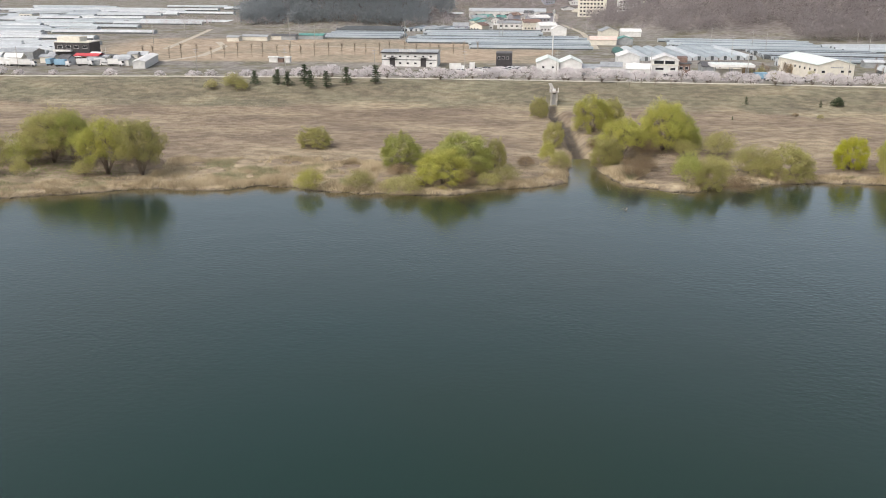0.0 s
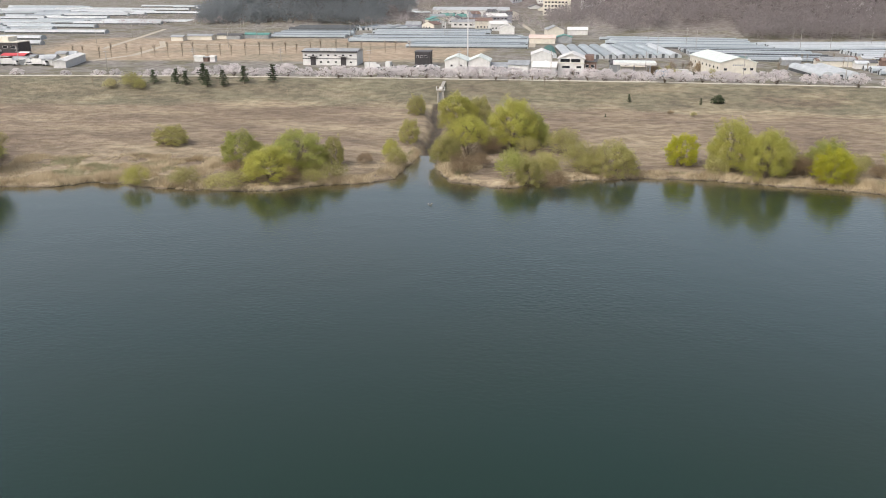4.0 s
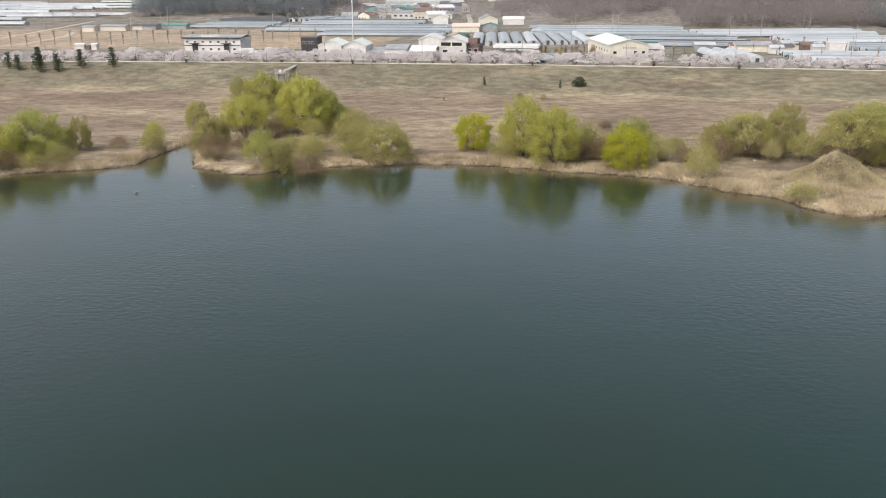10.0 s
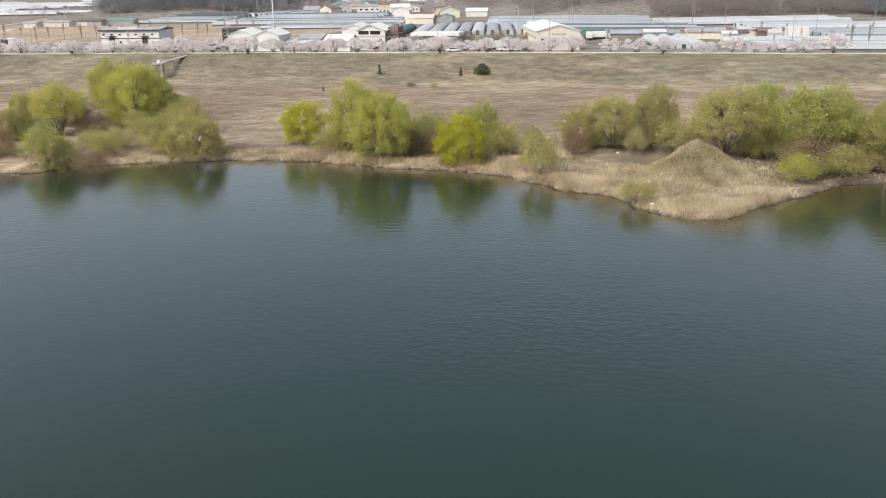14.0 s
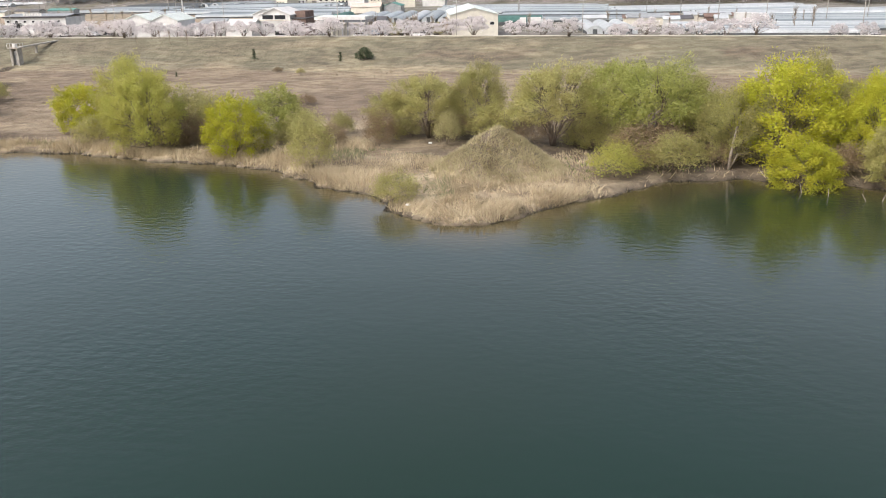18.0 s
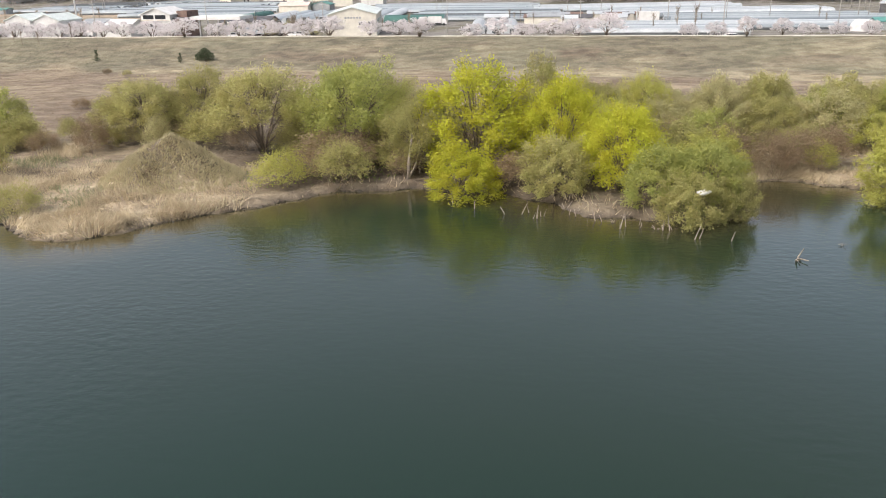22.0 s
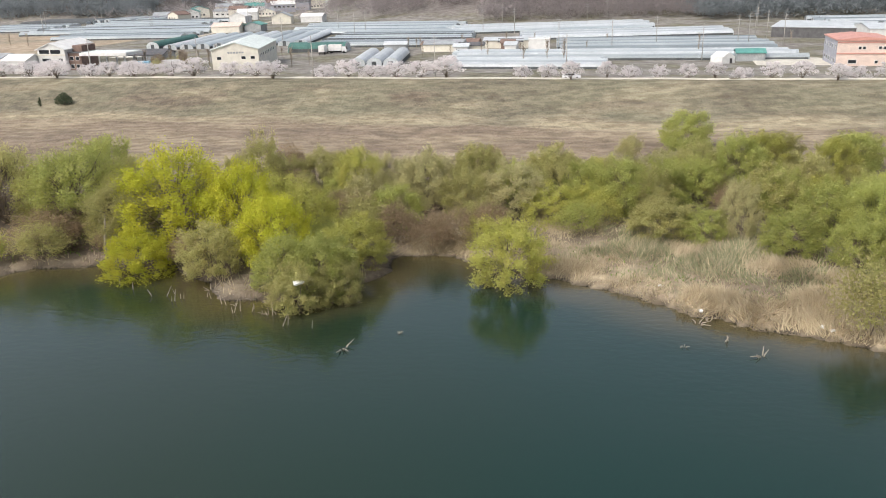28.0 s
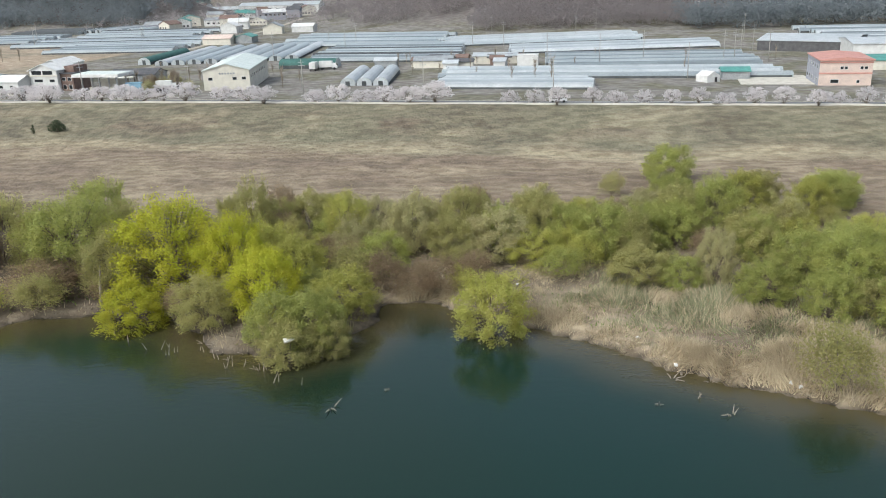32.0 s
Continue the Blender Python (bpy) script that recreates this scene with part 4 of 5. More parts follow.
for x, y, h, w, tone in shrub_rows:
    if tone == "pine":
        rng = np.random.default_rng(8)
        b = thing("evergreen_bush", pose(x, y, ground_z(x, y)), "dark evergreen bush alone on the grassy levee slope", "bush")
        pts = crown_points(rng, 1600, [(0, 0, 1.5, 1.5, 0.9), (-1.2, 0, 1.1, 1.1, 0.9), (1.2, 0.2, 1.1, 1.1, 0.9), (0.3, 0, 2.2, 0.9, 1.0)], 0.5)
        part("crown", tri_mesh("crown", leaf_cards(rng, pts, 0.16, 0, 0.5), PINE, 4), None, b)
        part("trunk", tubes_mesh("trunk", [([(0, 0, -0.1), (0.1, 0, 0.9), (0, 0, 1.8)], [0.16, 0.1, 0.04])], BARK), None, b)
    else:
        willow(x, y, h, w, "loose", tone)

# ---- reeds and weeds ----
def blades(rng, px, py, h, lean, width, sweep=0.0):
    """One tapering blade at each place; sweep leans neighbours the same way, in tufts."""
    n = len(px)
    pz = height(px, py)
    a = rng.uniform(0, 6.283, n)
    hh = h * rng.uniform(0.55, 1.3, n)
    dx, dy = np.cos(a), np.sin(a)
    ln = rng.normal(0, lean, (n, 2))
    if sweep:
        ln = ln + sweep * np.stack([patchy(px, py, 2.2, 2), patchy(px + 211, py + 97, 2.2, 2)], -1)
    ln = ln * hh[:, None]
    w = width * rng.uniform(0.6, 1.4, n)
    base = np.stack([px, py, pz - 0.05], -1)
    side = np.stack([dx * w, dy * w, np.zeros(n)], -1)
    tip = base + np.stack([ln[:, 0], ln[:, 1], hh / np.sqrt(1 + (ln / hh[:, None]) ** 2).prod(-1)], -1)
    return np.stack([base - side, base + side, tip], 1).reshape(-1, 3)


rng = np.random.default_rng(3)
n = 1500000
px, py = rng.uniform(-125, 275, n), rng.uniform(137, 200, n)
near = np.abs(np.interp(px, SHORE[:, 0], SHORE[:, 1]) - py) < 26
px, py = px[near], py[near]
n = len(px)
d = inland(px, py)
patch = patchy(px, py, 5.0, 4)
lane = 4.5 + 4.5 * patchy(px + 90, py, 14.0)
meadow = ((px > 222) & (d < 26)) | ((px > 122) & (px < 155) & (d < 16) & (rng.uniform(size=n) < 0.5)) | ((px > -72) & (px < -20) & (d < 24) & (patch > -0.35)) | ((px <= -72) & (d < 10))
bare = (px > 157) & (px < 207) & (rng.uniform(size=n) < 0.95)
keep = ~bare & (d > -0.05) & ((d < lane) | meadow) & (rng.uniform(size=n) < 0.66 + 0.45 * patch)
keep &= (segment_distance(px, py, CREEK) > 2.2) & (np.hypot((px - 143.9) / 8.0, (py - 162.4) / 7.0) > 0.9)
hgt = (np.where(d < 5, 1.15, 0.85) * np.where(px > 222, 1.3, 1.0) * (0.8 + 0.6 * patch)).clip(0.3)
green = keep & (d > 2.0) & (patchy(px + 40, py * 1.4, 7.0, 3) > np.where(px > 222, 0.05, 0.45)) & (rng.uniform(size=n) < 0.75)
dry = keep & ~green
tagged(new("reed", tri_mesh("reed", blades(rng, px[dry], py[dry], hgt[dry], 0.35, 0.05, 0.9), STRAW)), "dry straw-coloured reeds fringing the river bank", "reed", kind="stuff")
tagged(new("young_reed", tri_mesh("young_reed", blades(rng, px[green], py[green], hgt[green] * 0.8, 0.35, 0.05, 0.9), REEDGREEN)), "grey-green young reeds among the dry ones", "reed", kind="stuff")
# the undercut's shadow line, drawn as short dark blades along the shore
edge = (np.abs(d + 0.02) < 0.2) & (rng.uniform(size=n) < 0.8)
tagged(new("bank_edge", tri_mesh("bank_edge", blades(rng, px[edge], py[edge], 0.2, 0.3, 0.16), UNDERCUT_SHADE)), "dark blades along the waterline standing for the bank's undercut shade", "mud", kind="stuff")
n = 240000
px, py = rng.uniform(-170, 330, n), rng.uniform(150, 292, n)
d, u = inland(px, py), crest(px) - py
patch = patchy(px * 0.5, py * 1.3, 9.0, 4)
low = (d > 3) & (u > 28) & (rng.uniform(size=n) < 0.3 + 0.6 * patch)
me = tri_mesh("weeds", blades(rng, px[low], py[low], 0.34, 0.9, 0.09), WEED)
tagged(new("weeds", me), "low brown dry weeds on the floodplain", "weeds", kind="stuff")
slope = (u < 34) & (u > 1.6) & (rng.uniform(size=n) < 0.1 + 0.5 * patch)
me = tri_mesh("grass", blades(rng, px[slope], py[slope], 0.22, 0.7, 0.09), TUFT)
tagged(new("grass", me), "short dull green and straw grass on the levee", "grass", kind="stuff")

n = 60000
px, py = rng.uniform(135, 153, n), rng.uniform(154, 171, n)
m = np.hypot((px - 143.9) / 8.0, (py - 162.4) / 7.0)
on = (m < 1) & (inland(px, py) > 0.5) & (rng.uniform(size=n) < 0.5)
tagged(new("mound_grass", tri_mesh("mound_grass", blades(rng, px[on], py[on], 0.5, 0.4, 0.05, 0.9), MOUNDGRASS)), "dry grey-green grass on an earth mound", "grass", kind="stuff")
n = 90000
px, py = rng.uniform(-125, 262, n), rng.uniform(150, 200, n)
near = np.minimum.reduce([np.hypot((px - a) / w, (py - c) / h) for a, c, w, h in ((-96, 172, 20, 8), (160, 166, 9, 6), (236, 165, 16, 5), (206, 176, 10, 6), (250, 158, 10, 7), (231, 157, 7, 3.5), (243, 152, 6, 3.5), (153, 161, 4, 3))])
on = (near < 1) & (rng.uniform(size=n) < 0.9 - 0.6 * near) & (inland(px, py) > 2)
tagged(new("fresh_grass", tri_mesh("fresh_grass", blades(rng, px[on], py[on], 0.4, 0.5, 0.09), FRESHGRASS)), "fresh green grass under the willows", "grass", kind="stuff")

# ---- far woods ----
def wood(name, label, areas, material, seed, tree_h, n, cone=False, lumps=7, cards=9):
    rng = np.random.default_rng(seed)
    out = []
    for x0, x1, y0, y1, share in areas:
        k = int(n * share)
        tx, ty = rng.uniform(x0, x1, k), rng.uniform(y0, y1, k)
        tz = height(tx, ty)
        th = tree_h * rng.uniform(0.65, 1.25, k)
        for x, y, z, h in zip(tx, ty, tz, th):
            c = rng.normal(size=(lumps, 3)) * np.array([0.2, 0.2, 0.16]) * h + np.array([0, 0, 0.58 * h])
            if cone:
                c[:, :2] *= (1.3 - c[:, 2:3] / h).clip(0.2)
            p = (c[:, None] + rng.normal(size=(lumps, cards, 3)) * h * 0.085).reshape(-1, 3)
            p[:, 2] = p[:, 2].clip(0.4)
            out.append(leaf_cards(rng, p + np.array([x, y, z]), h * (0.05 if cone else 0.042), -0.6 if not cone else 0.2, 0.5, True))
    return tagged(new(name, tri_mesh(name, np.concatenate(out), material, 3)), label, "trees", kind="stuff")


# bare and pine woods carry the distance haze in their leaf colour
wood("bare_woods", "leafless woods greyed by painted haze on a low hill behind the fields", ((195, 330, 532, 580, 0.22), (120, 380, 580, 640, 0.36), (80, 400, 640, 740, 0.34), (-30, 120, 880, 960, 0.08)), HAZED_BARE, 61, 10, 3300, lumps=7, cards=11)
wood("pine_woods", "pine woods paled by painted haze on a low hill behind the fields", ((-190, -48, 645, 700, 0.3), (-210, -30, 700, 770, 0.22), (305, 420, 505, 560, 0.2), (330, 620, 560, 680, 0.28)), HAZED_PINE, 62, 12, 2500, True, lumps=7, cards=11)
wood("village_trees", "bare trees greyed by painted haze standing between the far houses", ((-70, 60, 610, 780, 0.45), (60, 130, 560, 760, 0.15), (-160, 60, 830, 1000, 0.2), (380, 600, 300, 520, 0.1), (-260, -160, 620, 680, 0.1)), HAZED_BARE, 63, 8, 420)
wood("hillside_cherries", "pale blossoming cherry trees on the hill", ((262, 300, 570, 625, 0.25), (230, 380, 650, 700, 0.45), (320, 345, 560, 600, 0.1), (300, 360, 620, 660, 0.2)), BLOSSOM, 64, 8, 90)

# ---- buildings ----
def window(parent, x0, x1, z0, z1, y, facing=-1):
    """A framed pane on a wall that faces -y or +y, set a little proud."""
    w = part("window", box(x0, x1, min(y, y + facing * 0.06), max(y, y + facing * 0.06), z0, z1), WHITE, parent)
    part("pane", box(x0 + 0.09, x1 - 0.09, min(y + facing * 0.062, y + facing * 0.075), max(y + facing * 0.062, y + facing * 0.075), z0 + 0.09, z1 - 0.09), GLASS, w)
    return w


def side_window(parent, y0, y1, z0, z1, x, facing=-1):
    w = part("window", box(min(x, x + facing * 0.06), max(x, x + facing * 0.06), y0, y1, z0, z1), WHITE, parent)
    part("pane", box(min(x + facing * 0.062, x + facing * 0.075), max(x + facing * 0.062, x + facing * 0.075), y0 + 0.09, y1 - 0.09, z0 + 0.09, z1 - 0.09), GLASS, w)
    return w


def gable(x0, x1, y0, y1, eave, ridge, along="x", over=0.35, thick=0.22):
    """A pitched roof slab with overhang, ridge along x or y."""
    if along == "x":
        m = (y0 + y1) / 2
        return extrude_x([(y0 - over, eave - 0.1), (m, ridge), (y1 + over, eave - 0.1), (y1 + over, eave - 0.1 + thick), (m, ridge + thick), (y0 - over, eave - 0.1 + thick)], x0 - over, x1 + over)
    m = (x0 + x1) / 2
    return extrude_y([(x0 - over, eave - 0.1), (m, ridge), (x1 + over, eave - 0.1), (x1 + over, eave - 0.1 + thick), (m, ridge + thick), (x0 - over, eave - 0.1 + thick)], y0 - over, y1 + over)


def body(x0, x1, y0, y1, eave, ridge, along="x"):
    """Walls up to the eaves with their gables."""
    if along == "x":
        m = (y0 + y1) / 2
        return extrude_x([(y0, -0.4), (y0, eave), (m, ridge), (y1, eave), (y1, -0.4)], x0, x1)
    m = (x0 + x1) / 2
    return extrude_y([(x0, -0.4), (x0, eave), (m, ridge), (x1, eave), (x1, -0.4)], y0, y1)


def barn(name, x, y, yaw, w, d, eave, ridge, along, wall, roof, label, cat="building", wins=(), sides=(), z=None, group=""):
    """A plain building; its front wall stands at local y = 0 and its width is centred."""
    h = thing(name, pose(x, y, ground_z(x, y) if z is None else z, 0, 0, yaw), label, cat, group)
    part("wall", body(-w / 2, w / 2, 0, d, eave, ridge, along), wall, h)
    part("roof", gable(-w / 2, w / 2, 0, d, eave, ridge, along), roof, h)
    for x0, x1, z0, z1 in wins:
        window(h, x0, x1, z0, z1, 0)
    for sx, y0, y1, z0, z1 in sides:
        side_window(h, y0, y1, z0, z1, sx * w / 2, sx)
    return h


def flat_block(name, x, y, yaw, w, d, h, wall, roof, label, cat="building", wins=(), sides=(), parapet=0.35):
    b = thing(name, pose(x, y, ground_z(x, y), 0, 0, yaw), label, cat)
    part("wall", box(-w / 2, w / 2, 0, d, -0.4, h), wall, b)
    bm = box(-w / 2 - 0.1, w / 2 + 0.1, -0.1, d + 0.1, h, h + parapet)
    part("roof", bm, roof, b)
    for x0, x1, z0, z1 in wins:
        window(b, x0, x1, z0, z1, 0)
    for sx, y0, y1, z0, z1 in sides:
        side_window(b, y0, y1, z0, z1, sx * w / 2, sx)
    return b


YAW = -3.0
# long white two-storey factory with dark roof band
f = thing("factory", pose(-34, 371.5, ground_z(-34, 371.5), 0, 0, YAW), "long white two-storey factory with a black roof edge and dark doors", "factory")
part("wall", box(-12.3, 12.3, 0, 13, -0.4, 5.9), WHITE, f)
part("roof", gable(-12.3, 12.3, 0, 13, 6.0, 6.7, "x", 0.4, 0.3), GREYMETAL, f, "grey metal roof")
part("fascia", box(-12.75, 12.75, -0.65, -0.42, 5.7, 6.25), DARKWALL, f, "black roof edge")
part("band", box(-12.3, 12.3, -0.06, -0.003, 2.7, 3.1), DARKROOF, f, "dark band between the storeys")
for i in range(7):
    window(f, -11.5 + i * 3.4, -10.3 + i * 3.4, 4.0, 4.8, 0)
for i in (2, 3, 4, 6):
    window(f, -11.5 + i * 3.4, -10.3 + i * 3.4, 1.0, 1.9, 0)
for x in (-7.6, 6.2):
    part("loading_door", box(x - 1.2, x + 1.2, -0.08, -0.004, 0, 3.6), DARKWALL, f, "dark roller door")
    part("canopy", box(x - 2.0, x + 2.0, -1.2, -0.09, 3.75, 3.95), DARKROOF, f)
sg = part("sign", box(-4.6, 3.2, 0.0, 0.1, 6.2, 6.45), STEEL, f, "raised roof lettering")
for i in range(7):
    part("letter", box(-4.4 + i * 1.1, -3.6 + i * 1.1, -0.02, 0.1, 6.45, 7.35), WHITE, sg)

d1 = flat_block("small_office", 7.6, 369.5, YAW, 6.8, 8, 6.1, DARKWALL, DARKROOF, "small black two-storey office with square white windows", "office", [(-2.8 + i * 1.9, -1.7 + i * 1.9, 3.7, 4.8) for i in range(3)])
barn("farm_building", 24.0, 331, YAW, 8.7, 13, 5.2, 7.0, "y", WHITE, GREENROOF, "white gabled barn with a pale green roof", "barn", [(-2.2, -1.2, 3.0, 3.9), (1.5, 2.5, 3.0, 3.9), (-2.2, -1.2, 0.6, 1.5)])
barn("farm_building", 33.0, 331.5, YAW, 8.6, 13, 5.0, 6.9, "y", WHITE, GREENROOF, "white gabled barn with a pale green roof", "barn")
barn("storage_shed", 43, 336, YAW, 10, 12, 2.6, 3.8, "x", GREYMETAL, GREYMETAL, "low grey metal storage shed", "shed")
barn("warehouse", 59, 354, YAW, 8.8, 13, 6.4, 8.1, "y", WHITE, WHITE, "tall white gabled warehouse", "warehouse", [(2.0, 3.4, 1.6, 2.4)])
barn("storage_shed", 60, 340, YAW, 7, 8, 3.0, 4.2, "y", WHITE, WHITE, "small white lean-to shed beside a warehouse", "shed", [(1.2, 2.2, 1.4, 2.2)])
# three-storey white house with a glazed gable
v = thing("house", pose(69.2, 330.5, ground_z(69.2, 330.5), 0, 0, -8), "white three-storey house with a glazed gable and brown side wing", "house")
part("wall", body(-5, 5, 0, 11, 6.4, 8.4, "y"), WHITE, v)
part("roof", gable(-5, 5, 0, 11, 6.4, 8.4, "y", 0.5), WHITE, v)
part("cornice", box(-5.3, 5.3, -0.3, -0.004, 4.7, 5.0), CREAM, v)
for x0, x1 in ((-4.3, -0.5), (-0.2, 3.6)):
    window(v, x0, x1, 5.1, 6.5, 0)
window(v, -3.6, -0.4, 2.8, 3.8, 0)
window(v, 2.0, 4.0, 2.8, 3.8, 0)
window(v, -0.5, 3.4, 0.3, 1.7, 0)
part("side_wing", box(5.02, 9.6, 1.5, 10, -0.4, 5.2), BROWNWALL, v, "brown brick side wing")
part("upper_wing", box(5.02, 8.5, 4, 11, 5.2, 7.4), BROWNWALL, v)
part("wing_roof", box(5.0, 10.0, 1.1, 10.4, 5.2, 5.5), DARKROOF, v)
for i in range(2):
    window(v, 5.5 + i * 2.1, 6.9 + i * 2.1, 3.0, 4.2, 1.5)
    window(v, 5.5 + i * 2.1, 6.9 + i * 2.1, 0.4, 1.8, 1.5)
barn("annex", 58.5, 326.5, -8, 9, 9, 3.4, 5.0, "x", WHITE, WHITE, "low white annex beside a three-storey house", "house", [(-2.4, -1.2, 1.4, 2.4), (1.4, 2.6, 1.4, 2.4)])
barn("annex", 48.5, 330, -8, 8, 9, 4.0, 5.2, "x", WHITE, GREYMETAL, "white low house with grey roof", "house", [(-2, -0.6, 1.4, 2.4)])
# filling station canopy
g = thing("filling_station", pose(92, 319.5, ground_z(92, 319.5), 0, 0, -7), "filling station with a flat white and pale green canopy", "filling station")
part("canopy", box(-8, 8, 0, 9, 5.0, 5.9, bevel=0.05), WHITE, g)
part("canopy_top", box(-7.6, 7.6, 0.4, 8.6, 5.9, 6.0), GREENROOF, g, "pale green canopy top")
for x in (-6, 0, 6):
    for y in (2, 7):
        part("post", box(x - 0.2, x + 0.2, y - 0.2, y + 0.2, -0.3, 5.0), STEEL, g)
for x in (-4, 3):
    part("fuel_pump", box(x - 0.45, x + 0.45, 3.0, 3.7, 0, 1.7, bevel=0.05), CREAM, g)
part("kiosk", box(-5, 5, 10, 15, -0.3, 3.4), CREAM, g)
barn("storage_shed", 94, 340, YAW, 16, 9, 3.8, 5.2, "x", GREYMETAL, DARKROOF, "long low shed with a dark roof", "shed")

# big hall with a pale green roof
hl = barn("hall", 131.7, 324.2, 7, 14.2, 33, 6.0, 7.9, "y", CREAM, GREENROOF, "large cream hall with a pale green metal roof", "hall",
    [(-5.6, -4.2, 3.0, 4.0), (1.8, 3.2, 3.0, 4.0), (4.6, 6.0, 3.0, 4.0)], [(1, 1.5 + i * 3.0, 2.7 + i * 3.0, 3.4, 4.4) for i in range(9)] + [(-1, 1.5 + i * 4.0, 2.7 + i * 4.0, 3.4, 4.4) for i in range(7)])
for i in range(6):
    part("letter", box(-2.2 + i * 0.85, -1.6 + i * 0.85, -0.07, -0.004, 4.8, 5.3), GREYMETAL, hl, "grey wall lettering")

# red-roofed building with a grey side
r = thing("house", pose(303.2, 312.5, ground_z(310, 320), 0, 0, -8), "two-storey salmon and grey building with a flat red roof", "house")
part("wall", box(0, 13.4, 0, 18, -0.4, 7.0), SALMON, r)
part("side_wall", box(-0.12, -0.003, 0.02, 18, -0.4, 7.0), BLUEGREY, r, "blue-grey side wall")
part("roof", extrude_y([(-0.4, 7.0), (13.8, 7.0), (13.8, 7.3), (6.7, 7.9), (-0.4, 7.3)], -0.4, 18.4), REDROOF, r, "orange-red roof")
for z in (3.4, 6.3):
    part("band", box(-0.02, 13.42, -0.12, -0.003, z, z + 0.4), REDROOF, r, "red band")
for x in (5.2, 6.3, 10.2, 11.3):
    window(r, x, x + 0.9, 4.6, 5.5, 0)
window(r, 3, 5.2, 0.9, 2.0, 0)
window(r, 9.6, 10.5, 0.9, 1.8, 0)
for i in range(5):
    for z in (1.0, 4.6):
        side_window(r, 1.5 + i * 3.4, 2.5 + i * 3.4, z, z + 1.2, -0.12, -1)

# white tent, green-roofed sheds and yards on the east side
t = thing("tent", pose(277.8, 325, ground_z(277, 325), 0, 0, 28) @ Matrix.Scale(0.72, 4), "white gabled storage tent", "tent")
part("canvas", body(-3.2, 3.2, 0, 7, 2.6, 4.4, "y"), WHITE, t)
part("doorway", box(0.6, 1.8, -0.05, -0.003, 0, 2.0), DARKWALL, t, "dark doorway")
barn("storage_shed", 285.5, 331, -6, 8, 6, 2.4, 3.3, "x", GREYMETAL, TEALROOF, "low shed with a green sheet roof", "shed")
barn("warehouse", 327, 402, -28, 34, 32, 3.8, 5.0, "x", DARKROOF, FILMWHITE, "wide open-sided shed with a pale sheet roof", "warehouse")
barn("warehouse", 345, 375, -8, 20, 24, 5.0, 6.0, "x", WHITE, FILMWHITE, "low white warehouse with a pale roof", "warehouse")
barn("storage_shed", 338, 345, -8, 18, 10, 3.0, 4.2, "x", CREAM, TEALROOF, "low building with dark green roof", "shed")
flat_block("farm_store", 224, 378, YAW, 7.5, 5, 3.4, WHITE, WHITE, "small white farm store among greenhouses", "shed")
barn("storage_shed", 212, 386, YAW, 16, 8, 2.8, 3.6, "x", CREAM, FILMWHITE, "low open shed among greenhouses", "shed")
barn("storage_shed", 190, 377, YAW, 14, 8, 2.6, 3.8, "x", CREAM, GREYMETAL, "weathered low farm shed", "shed")

# far village
barn("house", 47.5, 572, YAW, 10, 10, 4.0, 6.2, "y", WHITE, WHITE, "small white gabled house far behind greenhouses", "house")
barn("factory", 17.5, 788, YAW, 70, 18, 6.2, 8.6, "x", WHITE, FILMWHITE, "long low white factory in the distance", "factory", [(-30 + i * 7, -27 + i * 7, 2.5, 4.2) for i in range(9)])
vr = random.Random(9)
for i in range(46):
    x, y = (vr.uniform(-20, 60), vr.uniform(600, 800)) if i < 18 else (vr.uniform(-220, -60), vr.uniform(800, 980)) if i < 28 else (vr.uniform(60, 200), vr.uniform(760, 980))
    w, d, e = vr.uniform(7, 14), vr.uniform(7, 11), vr.uniform(3, 6)
    barn("house", x, y, vr.uniform(-30, 30), w, d, e, e + 2, vr.choice("xy"), vr.choice((WHITE, CREAM, CREAM, BLUEGREY)), vr.choice((GREYMETAL, BROWNWALL, TEALROOF, WHITE, DARKROOF)), "small village house far behind the fields", "house",
        [(-w / 2 + 1 + j * 2.4, -w / 2 + 2.2 + j * 2.4, 1.2, 2.4) for j in range(int(w / 2.6))])
for i, (x, y, w, h) in enumerate(((98, 820, 26, 14), (130, 800, 22, 16), (165, 830, 40, 11), (-440, 740, 18, 3), (-405, 735, 12, 4), (-375, 745, 14, 2))):
    flat_block("apartment_building", x, y, YAW, w, 12, h + 6 if y > 760 else h, CREAM if i > 2 else WHITE if i % 2 else CREAM, GREYMETAL, "pale flat-roofed block with rows of windows in the distance", "apartment building",
        [(-w / 2 + 1.5 + a * 3.2, -w / 2 + 3.6 + a * 3.2, 1.6 + b * 3.3, 3.2 + b * 3.3) for a in range(int(w / 3.3)) for b in range(int((h + (6 if y > 760 else 0)) / 3.4))])

barn("house", 79, 556, 8, 11, 10, 4.0, 6.4, "y", CREAM, GREYMETAL, "small cream gabled house behind greenhouses", "house")
barn("house", 94, 566, YAW, 13, 9, 3.2, 4.8, "x", WHITE, WHITE, "low white house behind greenhouses", "house")
barn("storage_shed", 67, 496, YAW, 15, 9, 3.0, 4.6, "x", CREAM, SALMON, "low shed with a faded salmon roof among greenhouses", "shed")
barn("storage_shed", 80, 500, YAW, 9, 9, 3.2, 4.6, "y", GREYMETAL, TEALROOF, "shed with a teal sheet roof among greenhouses", "shed")
barn("warehouse", 20, 640, YAW, 26, 12, 4.0, 5.4, "x", WHITE, GREYMETAL, "long grey-roofed warehouse in the far village", "warehouse", [(-11 + i * 4, -9 + i * 4, 1.4, 2.6) for i in range(6)])
